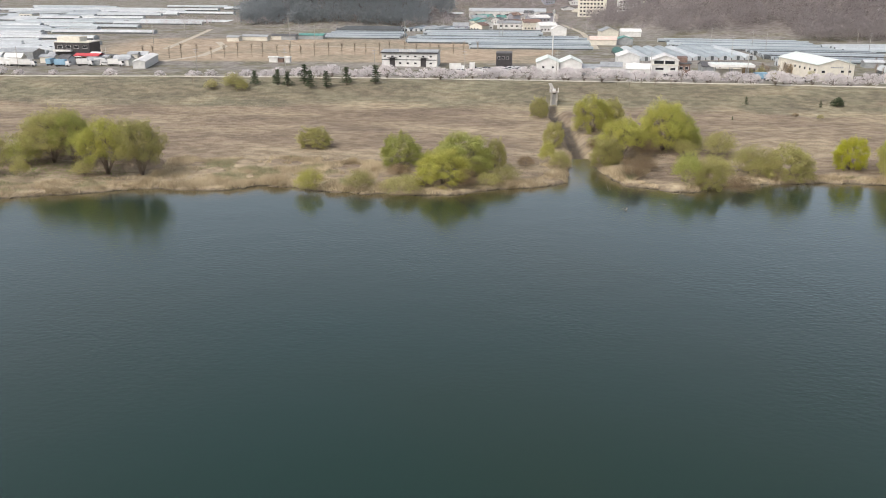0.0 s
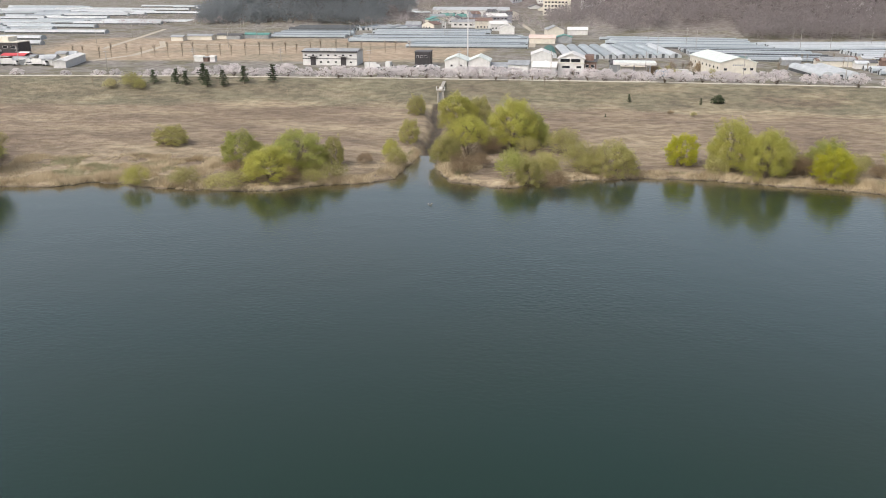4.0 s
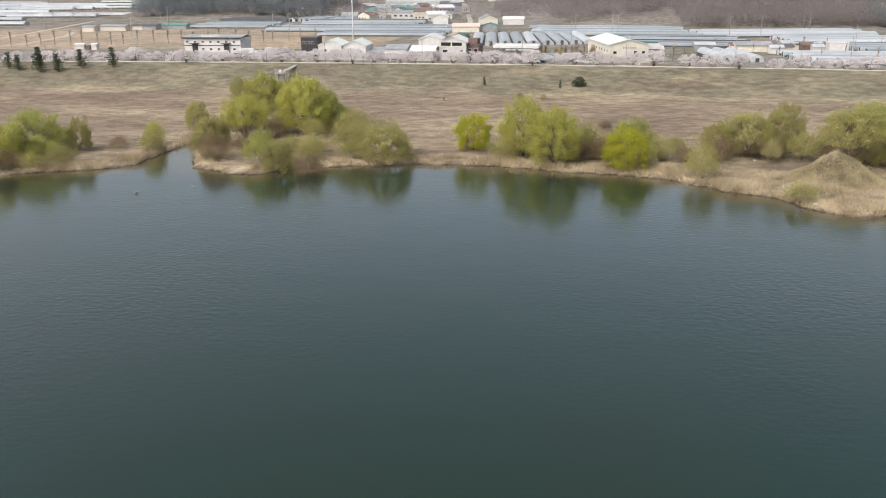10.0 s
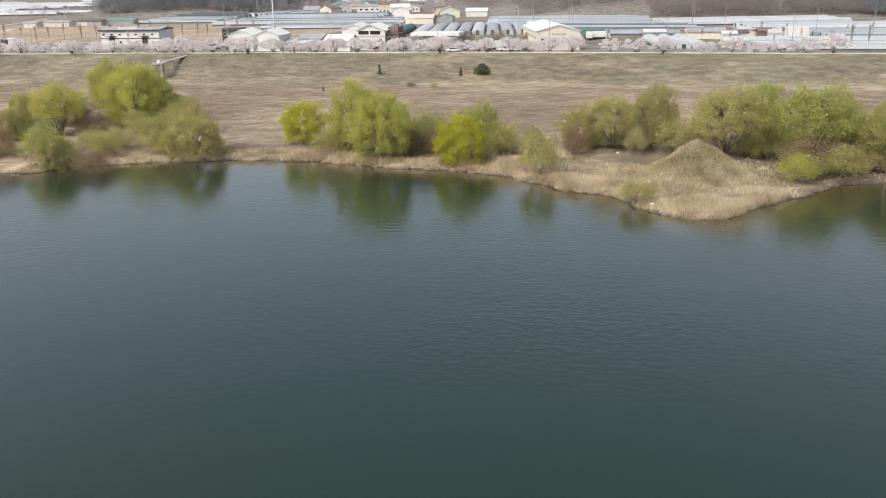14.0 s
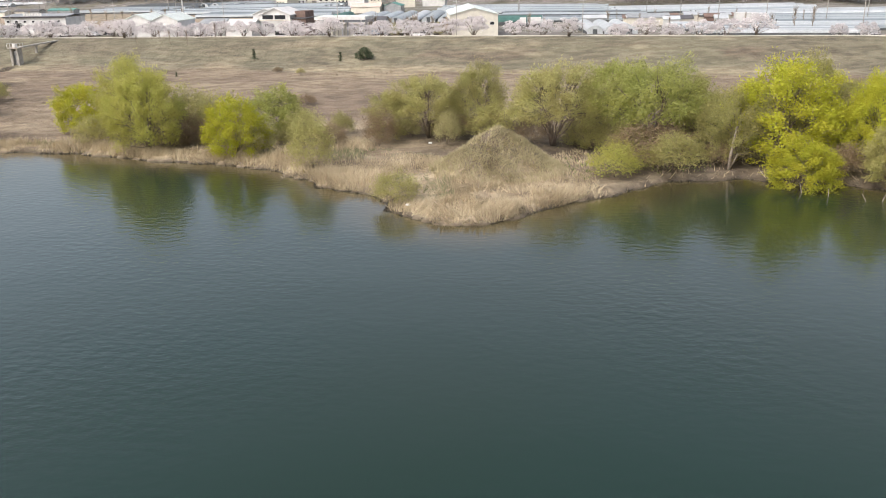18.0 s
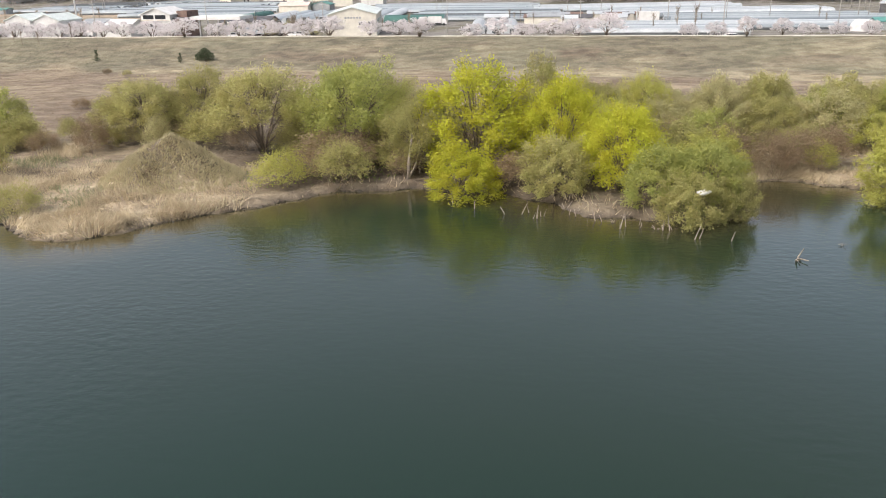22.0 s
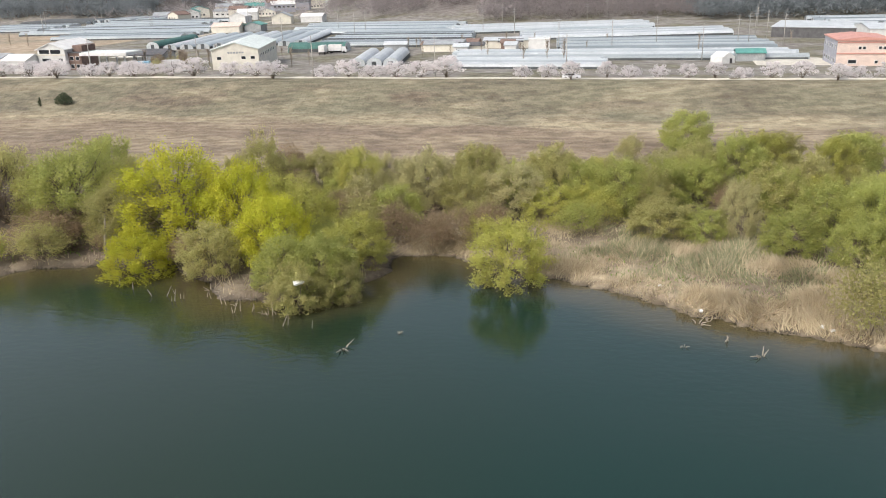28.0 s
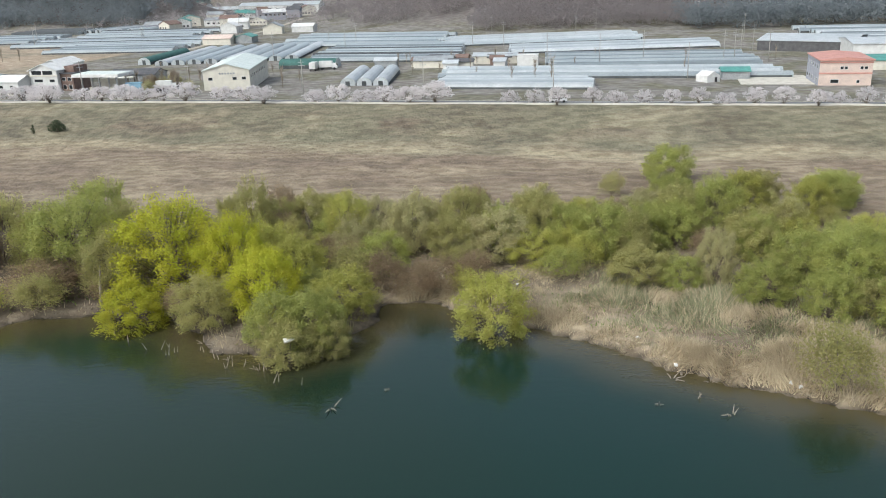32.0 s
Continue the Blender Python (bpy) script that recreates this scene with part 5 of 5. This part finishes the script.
barn("house", 42, 690, 20, 17, 12, 5.6, 7.6, "x", BLUEGREY, WHITE, "white and blue-grey two-storey building in the far village", "house", [(-7 + i * 3.2, -5 + i * 3.2, 3.2, 4.6) for i in range(5)])
barn("storage_shed", -98, 384, YAW, 4, 2.6, 2.3, 2.6, "x", WHITE, WHITE, "small white site cabin on the bare field", "shed")
barn("storage_shed", -91.5, 384, YAW, 2.4, 2.6, 2.3, 2.6, "x", WHITE, WHITE, "small white site cabin on the bare field", "shed")
barn("storage_shed", -95, 384.4, YAW, 2.6, 2.4, 2.0, 2.2, "x", BROWNWALL, GREYMETAL, "small brown site box on the bare field", "shed")


def track(points, wide, label):
    out, vs = [], []
    for (x0, y0), (x1, y1) in zip(points, points[1:]):
        n = max(2, int(math.hypot(x1 - x0, y1 - y0) / 6))
        out += [(x0 + (x1 - x0) * k / n, y0 + (y1 - y0) * k / n, y1 - y0, x0 - x1) for k in range(n + (1 if (x1, y1) == points[-1] else 0))]
    for x, y, nx, ny in out:
        l = math.hypot(nx, ny)
        for s in (-0.5, 0.5):
            px_, py_ = x + nx / l * wide * s, y + ny / l * wide * s
            vs.append((px_, py_, ground_z(px_, py_) + 0.07))
    tagged(new("track", mesh_of("track", vs, [(2 * k, 2 * k + 2, 2 * k + 3, 2 * k + 1) for k in range(len(out) - 1)], TRACK)), label, "track", kind="structure")


track([(-150, 385), (-141, 412), (-146, 466), (-160, 500)], 4.0, "pale earth track between bare fields")
track([(-173, 450), (-186, 530), (-200, 610)], 3.5, "pale earth track between bare fields")
track([(-200, 470), (-120, 478), (-40, 462)], 2.5, "pale earth track between bare fields")
track([(60, 470), (63, 520), (66, 600), (60, 700)], 3.5, "pale earth track between greenhouses")

# west yard
rh = flat_block("house", -192, 384, YAW, 17, 10, 8.2, DARKWALL, CREAM, "black three-level house with white balconies and a pale roof storey", "house", [(-7 + i * 4, -4.6 + i * 4, 5.6, 6.8) for i in range(4)])
part("balcony", box(-8.6, 0, -1.6, -0.004, 4.2, 5.0), WHITE, rh, "white balcony front")
part("balcony", box(-8.6, 8.6, -1.2, -0.004, 1.9, 2.5), WHITE, rh, "white balcony front")
part("roof_storey", box(-8, 3, 2, 9, 8.55, 10.6), CREAM, rh)
rc = thing("canopy", pose(-180, 372, ground_z(-180, 372), 0, 0, YAW), "red sheet canopy on steel posts over a yard", "canopy")
part("roof", gable(-5.5, 5.5, 0, 5, 3.4, 4.2, "x"), REDPAINT, rc)
for x in (-5, 0, 5):
    for y in (0.3, 4.7):
        part("post", box(x - 0.1, x + 0.1, y - 0.1, y + 0.1, -0.3, 3.4), STEEL, rc)
yr = random.Random(31)
for i in range(26):
    x, y = yr.uniform(-236, -158), yr.uniform(362, 400)
    barn("storage_shed", x, y, yr.uniform(-12, 12), yr.uniform(4, 9), yr.uniform(3, 6), yr.uniform(2, 3.2), yr.uniform(3.3, 4.2), "x", yr.choice((WHITE, CREAM, GREYMETAL, BROWNWALL)), yr.choice((GREYMETAL, WHITE, DARKROOF, FILMWHITE)), "small cluttered yard shed", "shed")
barn("storage_shed", -222, 388, YAW, 18, 10, 3.4, 4.6, "x", GREYMETAL, GREYMETAL, "grey metal yard shed", "shed")
barn("warehouse", -153, 366, -78, 34, 5, 3.2, 3.8, "x", WHITE, WHITE, "long white low warehouse", "warehouse")
for i in range(7):
    barn("storage_shed", -152 + i * 7.6, 503 + i * 3.5 + (i % 2) * 5, YAW, vr.uniform(6, 10), 6, 2.4, 3.2, "x", vr.choice((CREAM, GREYMETAL)), vr.choice((TEALROOF, GREYMETAL, DARKROOF)), "small farm shed at the edge of the fields", "shed")

for i in range(12):
    x, y = vr.uniform(168, 230), vr.uniform(366, 396)
    barn("storage_shed", x, y, vr.uniform(-8, 4), vr.uniform(4, 9), vr.uniform(4, 6), 2.3, 3.2, "x", vr.choice((CREAM, GREYMETAL, BROWNWALL, WHITE)), vr.choice((GREYMETAL, DARKROOF, FILMWHITE, BROWNWALL)), "small weathered farm shed among greenhouses", "shed")
for i in range(10):
    x, y = vr.uniform(96, 122), vr.uniform(318, 345)
    willow(x, y, vr.uniform(3, 5), vr.uniform(3, 4.5), "loose", vr.choice(("brown", "brown", "grey")))

# ---- greenhouses ----
def tunnel_mesh(length, width, tall, material):
    eave = 0.36 * tall
    prof = [(-width / 2, -0.3)] + [(-width / 2 * math.cos(a), eave + (tall - eave) * math.sin(a)) for a in np.linspace(0, math.pi, 9)] + [(width / 2, -0.3)]
    bm = extrude_x(prof, -length / 2, length / 2)
    me = bpy.data.meshes.new("cover")
    bm.to_mesh(me), bm.free()
    me.materials.append(material)
    ends = []
    for s in (-1, 1):
        bm = extrude_x([(y * 0.97, z * 0.98) for y, z in prof], s * length / 2 + min(0, s * 0.08), s * length / 2 + max(0, s * 0.08))
        e = bpy.data.meshes.new("end_wall")
        bm.to_mesh(e), bm.free()
        e.materials.append(FILMWHITE)
        ends.append(e)
    door = bpy.data.meshes.new("doorway")
    bm = box(-length / 2 - 0.13, -length / 2 - 0.085, -0.7, 0.7, -0.2, 1.9)
    bm.to_mesh(door), bm.free()
    door.materials.append(SHADE)
    # solid dark strips stand in for shade under rolled-up sides and between rows
    sides = []
    for s in (-1, 1):
        bm = box(-length / 2 + 0.3, length / 2 - 0.3, min(s * width / 2, s * (width / 2 + 0.05)), max(s * width / 2, s * (width / 2 + 0.05)), -0.25, eave * 1.05)
        e = bpy.data.meshes.new("rolled_side")
        bm.to_mesh(e), bm.free()
        e.materials.append(SHADE)
        sides.append(e)
    return me, ends, door, sides


TUNNELS = {}


def tunnel(x, y, yaw, length, width=6.2, tall=2.7, material=FILM, words="long arched greenhouse of pale plastic film"):
    key = (round(length), width, tall, material.name)
    if key not in TUNNELS:
        TUNNELS[key] = tunnel_mesh(round(length), width, tall, material)
    me, ends, door, sides = TUNNELS[key]
    g = thing("greenhouse", pose(x, y, ground_z(x, y), 0, 0, yaw), words, "greenhouse", "greenhouses on the plain")
    part("cover", me, None, g)
    for e in ends:
        part("end_wall", e, None, g)
    part("doorway", door, None, g)
    for e in sides:
        part("rolled_side", e, None, g, "dark strip standing for the shade in a rolled-up side")
    return g


def block(x0, x1, y0, y1, yaw, pitch, width, mats, seed, jitter=3):
    """Rows of tunnels lying along x, one behind another."""
    r = random.Random(seed)
    y, i = y0, 0
    while y < y1:
        cx, ln = (x0 + x1) / 2, x1 - x0 + r.uniform(-jitter, jitter)
        tunnel(cx, y, yaw, ln, width, r.choice((1.8, 2.05)), mats[i % len(mats)])
        y += pitch
        i += 1


block(197, 243, 317, 338, -9, 5.0, 5.1, (FILMWHITE, FILM), 1, 1)
block(196, 302, 342, 361, -7, 4.4, 4.1, (FILM, FILMWHITE, FILM), 2, 3)
block(231, 303, 368, 404, -5, 5.4, 4.9, (BLUENET, FILM, BLUENET, FILM), 3, 3)
block(217, 302, 424, 452, 5, 5.6, 5.7, (FILMWHITE, FILM), 13, 2)
block(186, 276, 462, 496, 6, 6.2, 6.1, (FILM, FILMWHITE), 4, 4)
block(136, 198, 402, 456, -8, 5.4, 4.5, (FILM, BLUENET, FILM, SHADE), 14, 5)
block(106, 186, 468, 526, -9, 5.6, 4.7, (FILM, FILM, BLUENET), 15, 8)
block(-8, 56, 466, 494, -3, 5.4, 4.6, (FILM, BLUENET), 6, 5)
block(-46, 58, 500, 548, -3, 5.6, 4.7, (FILM, BLUENET, FILM, SHADE), 5, 8)
block(-40, 34, 556, 600, -3, 6.0, 5.0, (FILM, SHADE, FILM), 16, 8)
block(-105, -54, 534, 586, -3, 5.8, 4.9, (FILM, BLUENET, FILM), 7, 4)
block(-106, -60, 600, 632, -3, 6.2, 6.2, (SHADE,), 17, 3)
block(352, 410, 430, 500, -8, 7.0, 6.4, (FILM, BLUENET, FILMWHITE), 8, 6)
for i in range(6):
    tunnel(-52 + i * 7.2, 622, 72, 36, 6.2, 2.4, FILM if i % 3 else BLUENET)
for i in range(9):
    tunnel(75.5 + i * 6.35, 437 + i * 1.2, 90.5 + 0.2 * i, 62, 5.5, 2.1, FILM if i % 4 else FILMWHITE)
for i in range(3):
    tunnel(167.3 + i * 5.2, 348, 92, 34, 4.8, 3.0, FILMWHITE, "white arched greenhouse beside the road")
tunnel(67.5, 430, 88, 40, 5.5, 3.0, TEALNET, "greenhouse under dark green shade net")
tunnel(142, 388, -4, 22, 8.0, 3.4, TEALNET, "greenhouse under dark green shade net")
wr = random.Random(14)
for i in range(64):
    tunnel(wr.uniform(-480, -225), 470 + i * 8.5, wr.uniform(-6, 2), wr.choice((70, 90)), 7.0, 2.6, FILMWHITE if i % 3 else FILM)
for i in range(16):
    tunnel(wr.uniform(-330, -240), 385 + i * 6.5, 4, 60, 6.4, 2.6, FILMWHITE)
for i in range(14):
    tunnel(wr.uniform(-200, -60), 830 + i * 14, wr.uniform(-4, 4), 80, 7.0, 2.6, FILMWHITE)

# ---- poles and mast ----
def pole_parts(tall):
    p = thing("utility_pole", pose(0, 0, 0), "grey concrete utility pole with steel crossarms", "pole", "utility poles")
    part("shaft", tubes_mesh("shaft", [([(0, 0, -0.3), (0, 0, tall * 0.5), (0, 0, tall)], [0.14, 0.12, 0.09])], CONCRETE, 8), None, p)
    for z in (0.92, 0.84):
        part("crossarm", box(-0.9, 0.9, -0.05, 0.05, tall * z - 0.05, tall * z + 0.05), STEEL, p)
    return p


pole = pole_parts(11.0)
for i, x in enumerate(range(-280, 260, 34)):
    y = float(crest(x)) + 21
    copy_thing(pole, pose(x, y, ground_z(x, y), 0, 0, 10 * (i % 3)))
for i, (x, y) in enumerate(((272, 334), (304, 402), (307, 397), (306, 372), (295, 374), (291, 372), (231, 380), (249, 373), (265, 380), (214, 452), (200, 456), (119, 419), (144, 471), (-52, 536))):
    copy_thing(pole, pose(x, y, ground_z(x, y), 0, 0, 10 * (i % 3)))
for i in range(20):
    x, y = wr.uniform(-200, 340), wr.uniform(420, 620)
    copy_thing(pole, pose(x, y, ground_z(x, y), 0, 0, wr.uniform(0, 90)))
for o in (*pole.children, pole):
    bpy.data.objects.remove(o)
m = thing("mast", pose(27.8, 360, ground_z(27.8, 360)), "tall slender white lattice mast", "mast")
part("shaft", tubes_mesh("shaft", [([(0, 0, -0.3), (0, 0, 12), (0, 0, 25)], [0.32, 0.25, 0.14])], WHITE, 8), None, m)
part("antenna", box(-0.5, 0.5, -0.3, 0.3, 23.2, 24.6), STEEL, m)

# ---- intake tower ----
tx, ty = 21.9, 267.0
tz = ground_z(tx, ty)
dk = 6.35 - tz
it = thing("intake_tower", pose(tx, ty, tz), "weathered concrete sluice tower with a walkway to the levee", "tower")
for s in (-1, 1):
    part("pier", box(s * 0.8 - 0.25, s * 0.8 + 0.25, -0.9, 0.9, -2.5, dk), CONCRETE, it)
part("deck", box(-1.4, 1.4, -1.3, 1.4, dk, dk + 0.3), CONCRETE, it)
part("gate", box(-0.53, 0.53, -0.2, 0.05, -1.8, dk - 0.6), STEEL, it)
part("hoist", box(-0.45, 0.45, -0.5, 0.4, dk + 0.3, dk + 1.15, bevel=0.08), WHITE, it, "white hoist housing")
for x in (-1.32, 1.32):
    rail = part("railing", box(x - 0.035, x + 0.035, -1.25, 1.3, dk + 1.2, dk + 1.27), WHITE, it)
    for y in (-1.2, 0, 1.25):
        part("post", box(x - 0.035, x + 0.035, y - 0.035, y + 0.035, dk + 0.3, dk + 1.2), WHITE, rail)
part("walkway", extrude_x([(1.4, dk), (25, dk + 0.3), (25, dk + 0.55), (1.4, dk + 0.3)], -0.55, 0.55), CONCRETE, it)
for y in (9, 17):
    part("pillar", box(-0.25, 0.25, y - 0.25, y + 0.25, min(ground_z(tx, ty + y) - tz, dk) - 0.6, dk + 0.1), CONCRETE, it)

# ---- mound-side bits, snags and stakes in the water ----
def snag(x, y, seed, big=1.0):
    big *= 0.62
    r = np.random.default_rng(seed)
    s = thing("driftwood", pose(x, y, 0), "weathered dead branches sticking out of the water", "driftwood", "snags in the river")
    for _ in range(4):
        a, l = r.uniform(0, 6.28), r.uniform(0.7, 1.5) * big
        way = [(0, 0, -0.6), (math.cos(a) * l * 0.4, math.sin(a) * l * 0.4, 0.15), (math.cos(a) * l, math.sin(a) * l, r.uniform(0.1, 0.7) * big)]
        part("branch", tubes_mesh("branch", [(way, [0.09 * big, 0.07 * big, 0.03])], SNAGWOOD), None, s)


for i, (x, y, b) in enumerate(((26.9, 150.6, 1.3), (204.2, 140.0, 1.6), (240.7, 139.8, 1.4), (236.5, 146.5, 1.5), (237.6, 147.2, 1.2), (35, 155, 0.6), (188, 153, 0.7), (191, 149.5, 0.7), (194.5, 147.5, 0.7), (186.8, 153.7, 1.5), (192.3, 151.2, 1.6), (188.5, 153.0, 1.3), (190.3, 152.0, 1.2), (209, 143.6, 0.6), (72, 172.5, 0.8), (68, 173, 0.7), (240, 146, 0.8), (234.5, 141.5, 0.6), (119, 160.5, 0.8))):
    snag(x, y, 900 + i, b)
sr = random.Random(4)
for x, y, k in ((181.2, 152.1, 1), (182.9, 152.2, 2), (183.7, 150.9, 3), (184.3, 151.3, 2), (178.4, 153.6, 1), (187.2, 151.6, 2), (191.7, 147.8, 3), (193.2, 148.3, 2), (195.4, 147.4, 4), (176.0, 155.2, 1), (189.6, 149.6, 2), (197.3, 145.0, 2), (200.4, 144.2, 1), (238.1, 142.6, 2), (60, 172.6, 2), (62.5, 173.2, 3), (65, 173.6, 3), (67.5, 174.0, 4), (70, 174.2, 3), (73, 174.4, 2), (40, 164.6, 2), (26, 166, 2), (0.5, 162.8, 2)):
    for _ in range(k):
        s = thing("stake", pose(x + sr.uniform(-0.45, 0.45), y + sr.uniform(-0.4, 0.4), 0, sr.uniform(-22, 22), sr.uniform(-25, 25), 0), "thin pale rotten stake standing in shallow water", "stake", "stakes in the shallows")
        part("shaft", tubes_mesh("shaft", [([(0, 0, -1), (0.03, 0, 0.2), (sr.uniform(-0.15, 0.15), 0, sr.uniform(0.5, 1.4))], [0.06, 0.05, 0.025])], SNAGWOOD), None, s)
dt = thing("dead_trunk", pose(170.2, 163.5, ground_z(170.2, 163.5)), "pale barkless dead tree trunk leaning at the shore", "tree trunk")
part("trunk", tubes_mesh("trunk", [([(0, 0, -0.2), (0.15, 0, 2.2), (0.55, 0.1, 5.0)], [0.24, 0.18, 0.08]), ([(0.1, 0, 0.3), (0.6, 0, 1.1), (0.9, 0.1, 1.9)], [0.14, 0.1, 0.05])], SNAGWOOD, 7), None, dt)
for i, (x, y) in enumerate(((134.5, 176.4), (247.8, 144.2), (247.2, 144.9), (237.2, 148.6), (234.3, 154.6), (135.5, 147), (183.4, 149.2), (221.5, 170))):
    b = thing("litter", pose(x, y, ground_z(x, y), 0, 0, 30 * i), "small white foam block washed up on the bank", "litter")
    part("block", box(-0.24, 0.24, -0.17, 0.17, 0, 0.2, bevel=0.04), WHITE, b)

fb = thing("litter", pose(198.4, 147.6, 3.4, 8, -10, 25), "white foam lid caught in the branches of a willow bush", "litter")
part("block", box(-0.55, 0.55, -0.35, 0.35, -0.1, 0.12, bevel=0.04), WHITE, fb)

# ---- cars ----
def car(x, y, z, yaw, paint, label, cat="car", length=4.5, tall=1.45):
    c = thing("car" if cat == "car" else "truck", pose(x, y, z, 0, 0, yaw), label, cat, "parked vehicles")
    L = length / 2
    part("body", extrude_y([(-L, 0.35), (L, 0.35), (L, 0.85), (L * 0.6, 0.98), (L * 0.3, tall), (-L * 0.62, tall), (-L * 0.95, 0.95), (-L, 0.85)], -0.85, 0.85), paint, c)
    for y0, y1 in ((-0.862, -0.853), (0.853, 0.862)):
        part("side_window", extrude_y([(L * 0.52, 1.0), (L * 0.29, tall - 0.08), (-L * 0.58, tall - 0.08), (-L * 0.82, 1.0)], y0, y1), GLASS, c, "dark side window")
    for sx in (-0.62, 0.62):
        for sy in (-0.74, 0.74):
            v_, f_ = tube([(sx * L, sy - 0.12, 0.32), (sx * L, sy + 0.12, 0.32)], [0.32, 0.32], 12)
            part("wheel", mesh_of("wheel", v_, f_, TYRE), None, c)


car(231, float(crest(231)) + 15, 4.96, 0, CARWHITE, "white saloon car on the road behind the levee")
for i in range(34):
    x, y = (sr.uniform(98, 122), sr.uniform(316, 330)) if i < 7 else (sr.uniform(-230, -165), sr.uniform(362, 380)) if i < 16 else (sr.uniform(-14, 16), sr.uniform(345, 362))
    car(x, y, ground_z(x, y), sr.uniform(-20, 20), CARWHITE if i % 3 else CARDARK, "parked white car in a yard" if i % 3 else "parked dark car in a yard")


def truck(x, y, yaw, paint, label):
    c = thing("truck", pose(x, y, ground_z(x, y), 0, 0, yaw), label, "truck", "parked vehicles")
    part("cargo_box", box(-3.4, 1.4, -1.1, 1.1, 0.9, 3.1, bevel=0.04), paint, c)
    part("cab", extrude_y([(1.5, 0.5), (3.3, 0.5), (3.3, 1.4), (2.9, 2.3), (1.5, 2.4)], -1.0, 1.0), CARWHITE, c)
    part("windscreen", extrude_y([(3.31, 1.45), (2.93, 2.25), (2.6, 2.25), (2.9, 1.45)], -0.9, 0.9), GLASS, c)
    part("chassis", box(-3.3, 3.0, -0.5, 0.5, 0.45, 0.9), TYRE, c)
    for sx in (-2.4, 2.3):
        for sy in (-0.95, 0.95):
            v_, f_ = tube([(sx, sy - 0.15, 0.45), (sx, sy + 0.15, 0.45)], [0.45, 0.45], 12)
            part("wheel", mesh_of("wheel", v_, f_, TYRE), None, c)


for i, (x, y, yaw) in enumerate(((-220, 356, 5), (-206, 358, 175), (-214, 366, 0), (-176, 362, 8), (-192, 364, 90), (151, 380, 0), (146, 378, 90), (-12, 352, 0), (104, 322, 10), (48, 326, 0), (-228, 362, 0), (-199, 357, 3), (-184, 358, 0), (-170, 366, 12), (-162, 362, -6), (-210, 360, 178), (-236, 358, 0), (112, 326, 4), (-6, 358, 90))):
    truck(x, y, yaw, WHITE if i % 4 else BLUE, "white box truck parked in a yard" if i % 4 else "truck with a pale blue cargo box in a yard")
yd = [(284, 318), (306, 315), (307, 338), (288, 342)]
vs = [(x, y, ground_z(x, y) + 0.06) for x, y in yd] + [(x, y, ground_z(x, y) - 0.6) for x, y in yd]
tagged(new("yard", mesh_of("yard", vs, [(0, 1, 2, 3), (7, 6, 5, 4), (0, 4, 5, 1), (1, 5, 6, 2), (2, 6, 7, 3), (3, 7, 4, 0)], PATHWAY)), "pale concrete yard beside a red-roofed building", "yard", kind="structure")
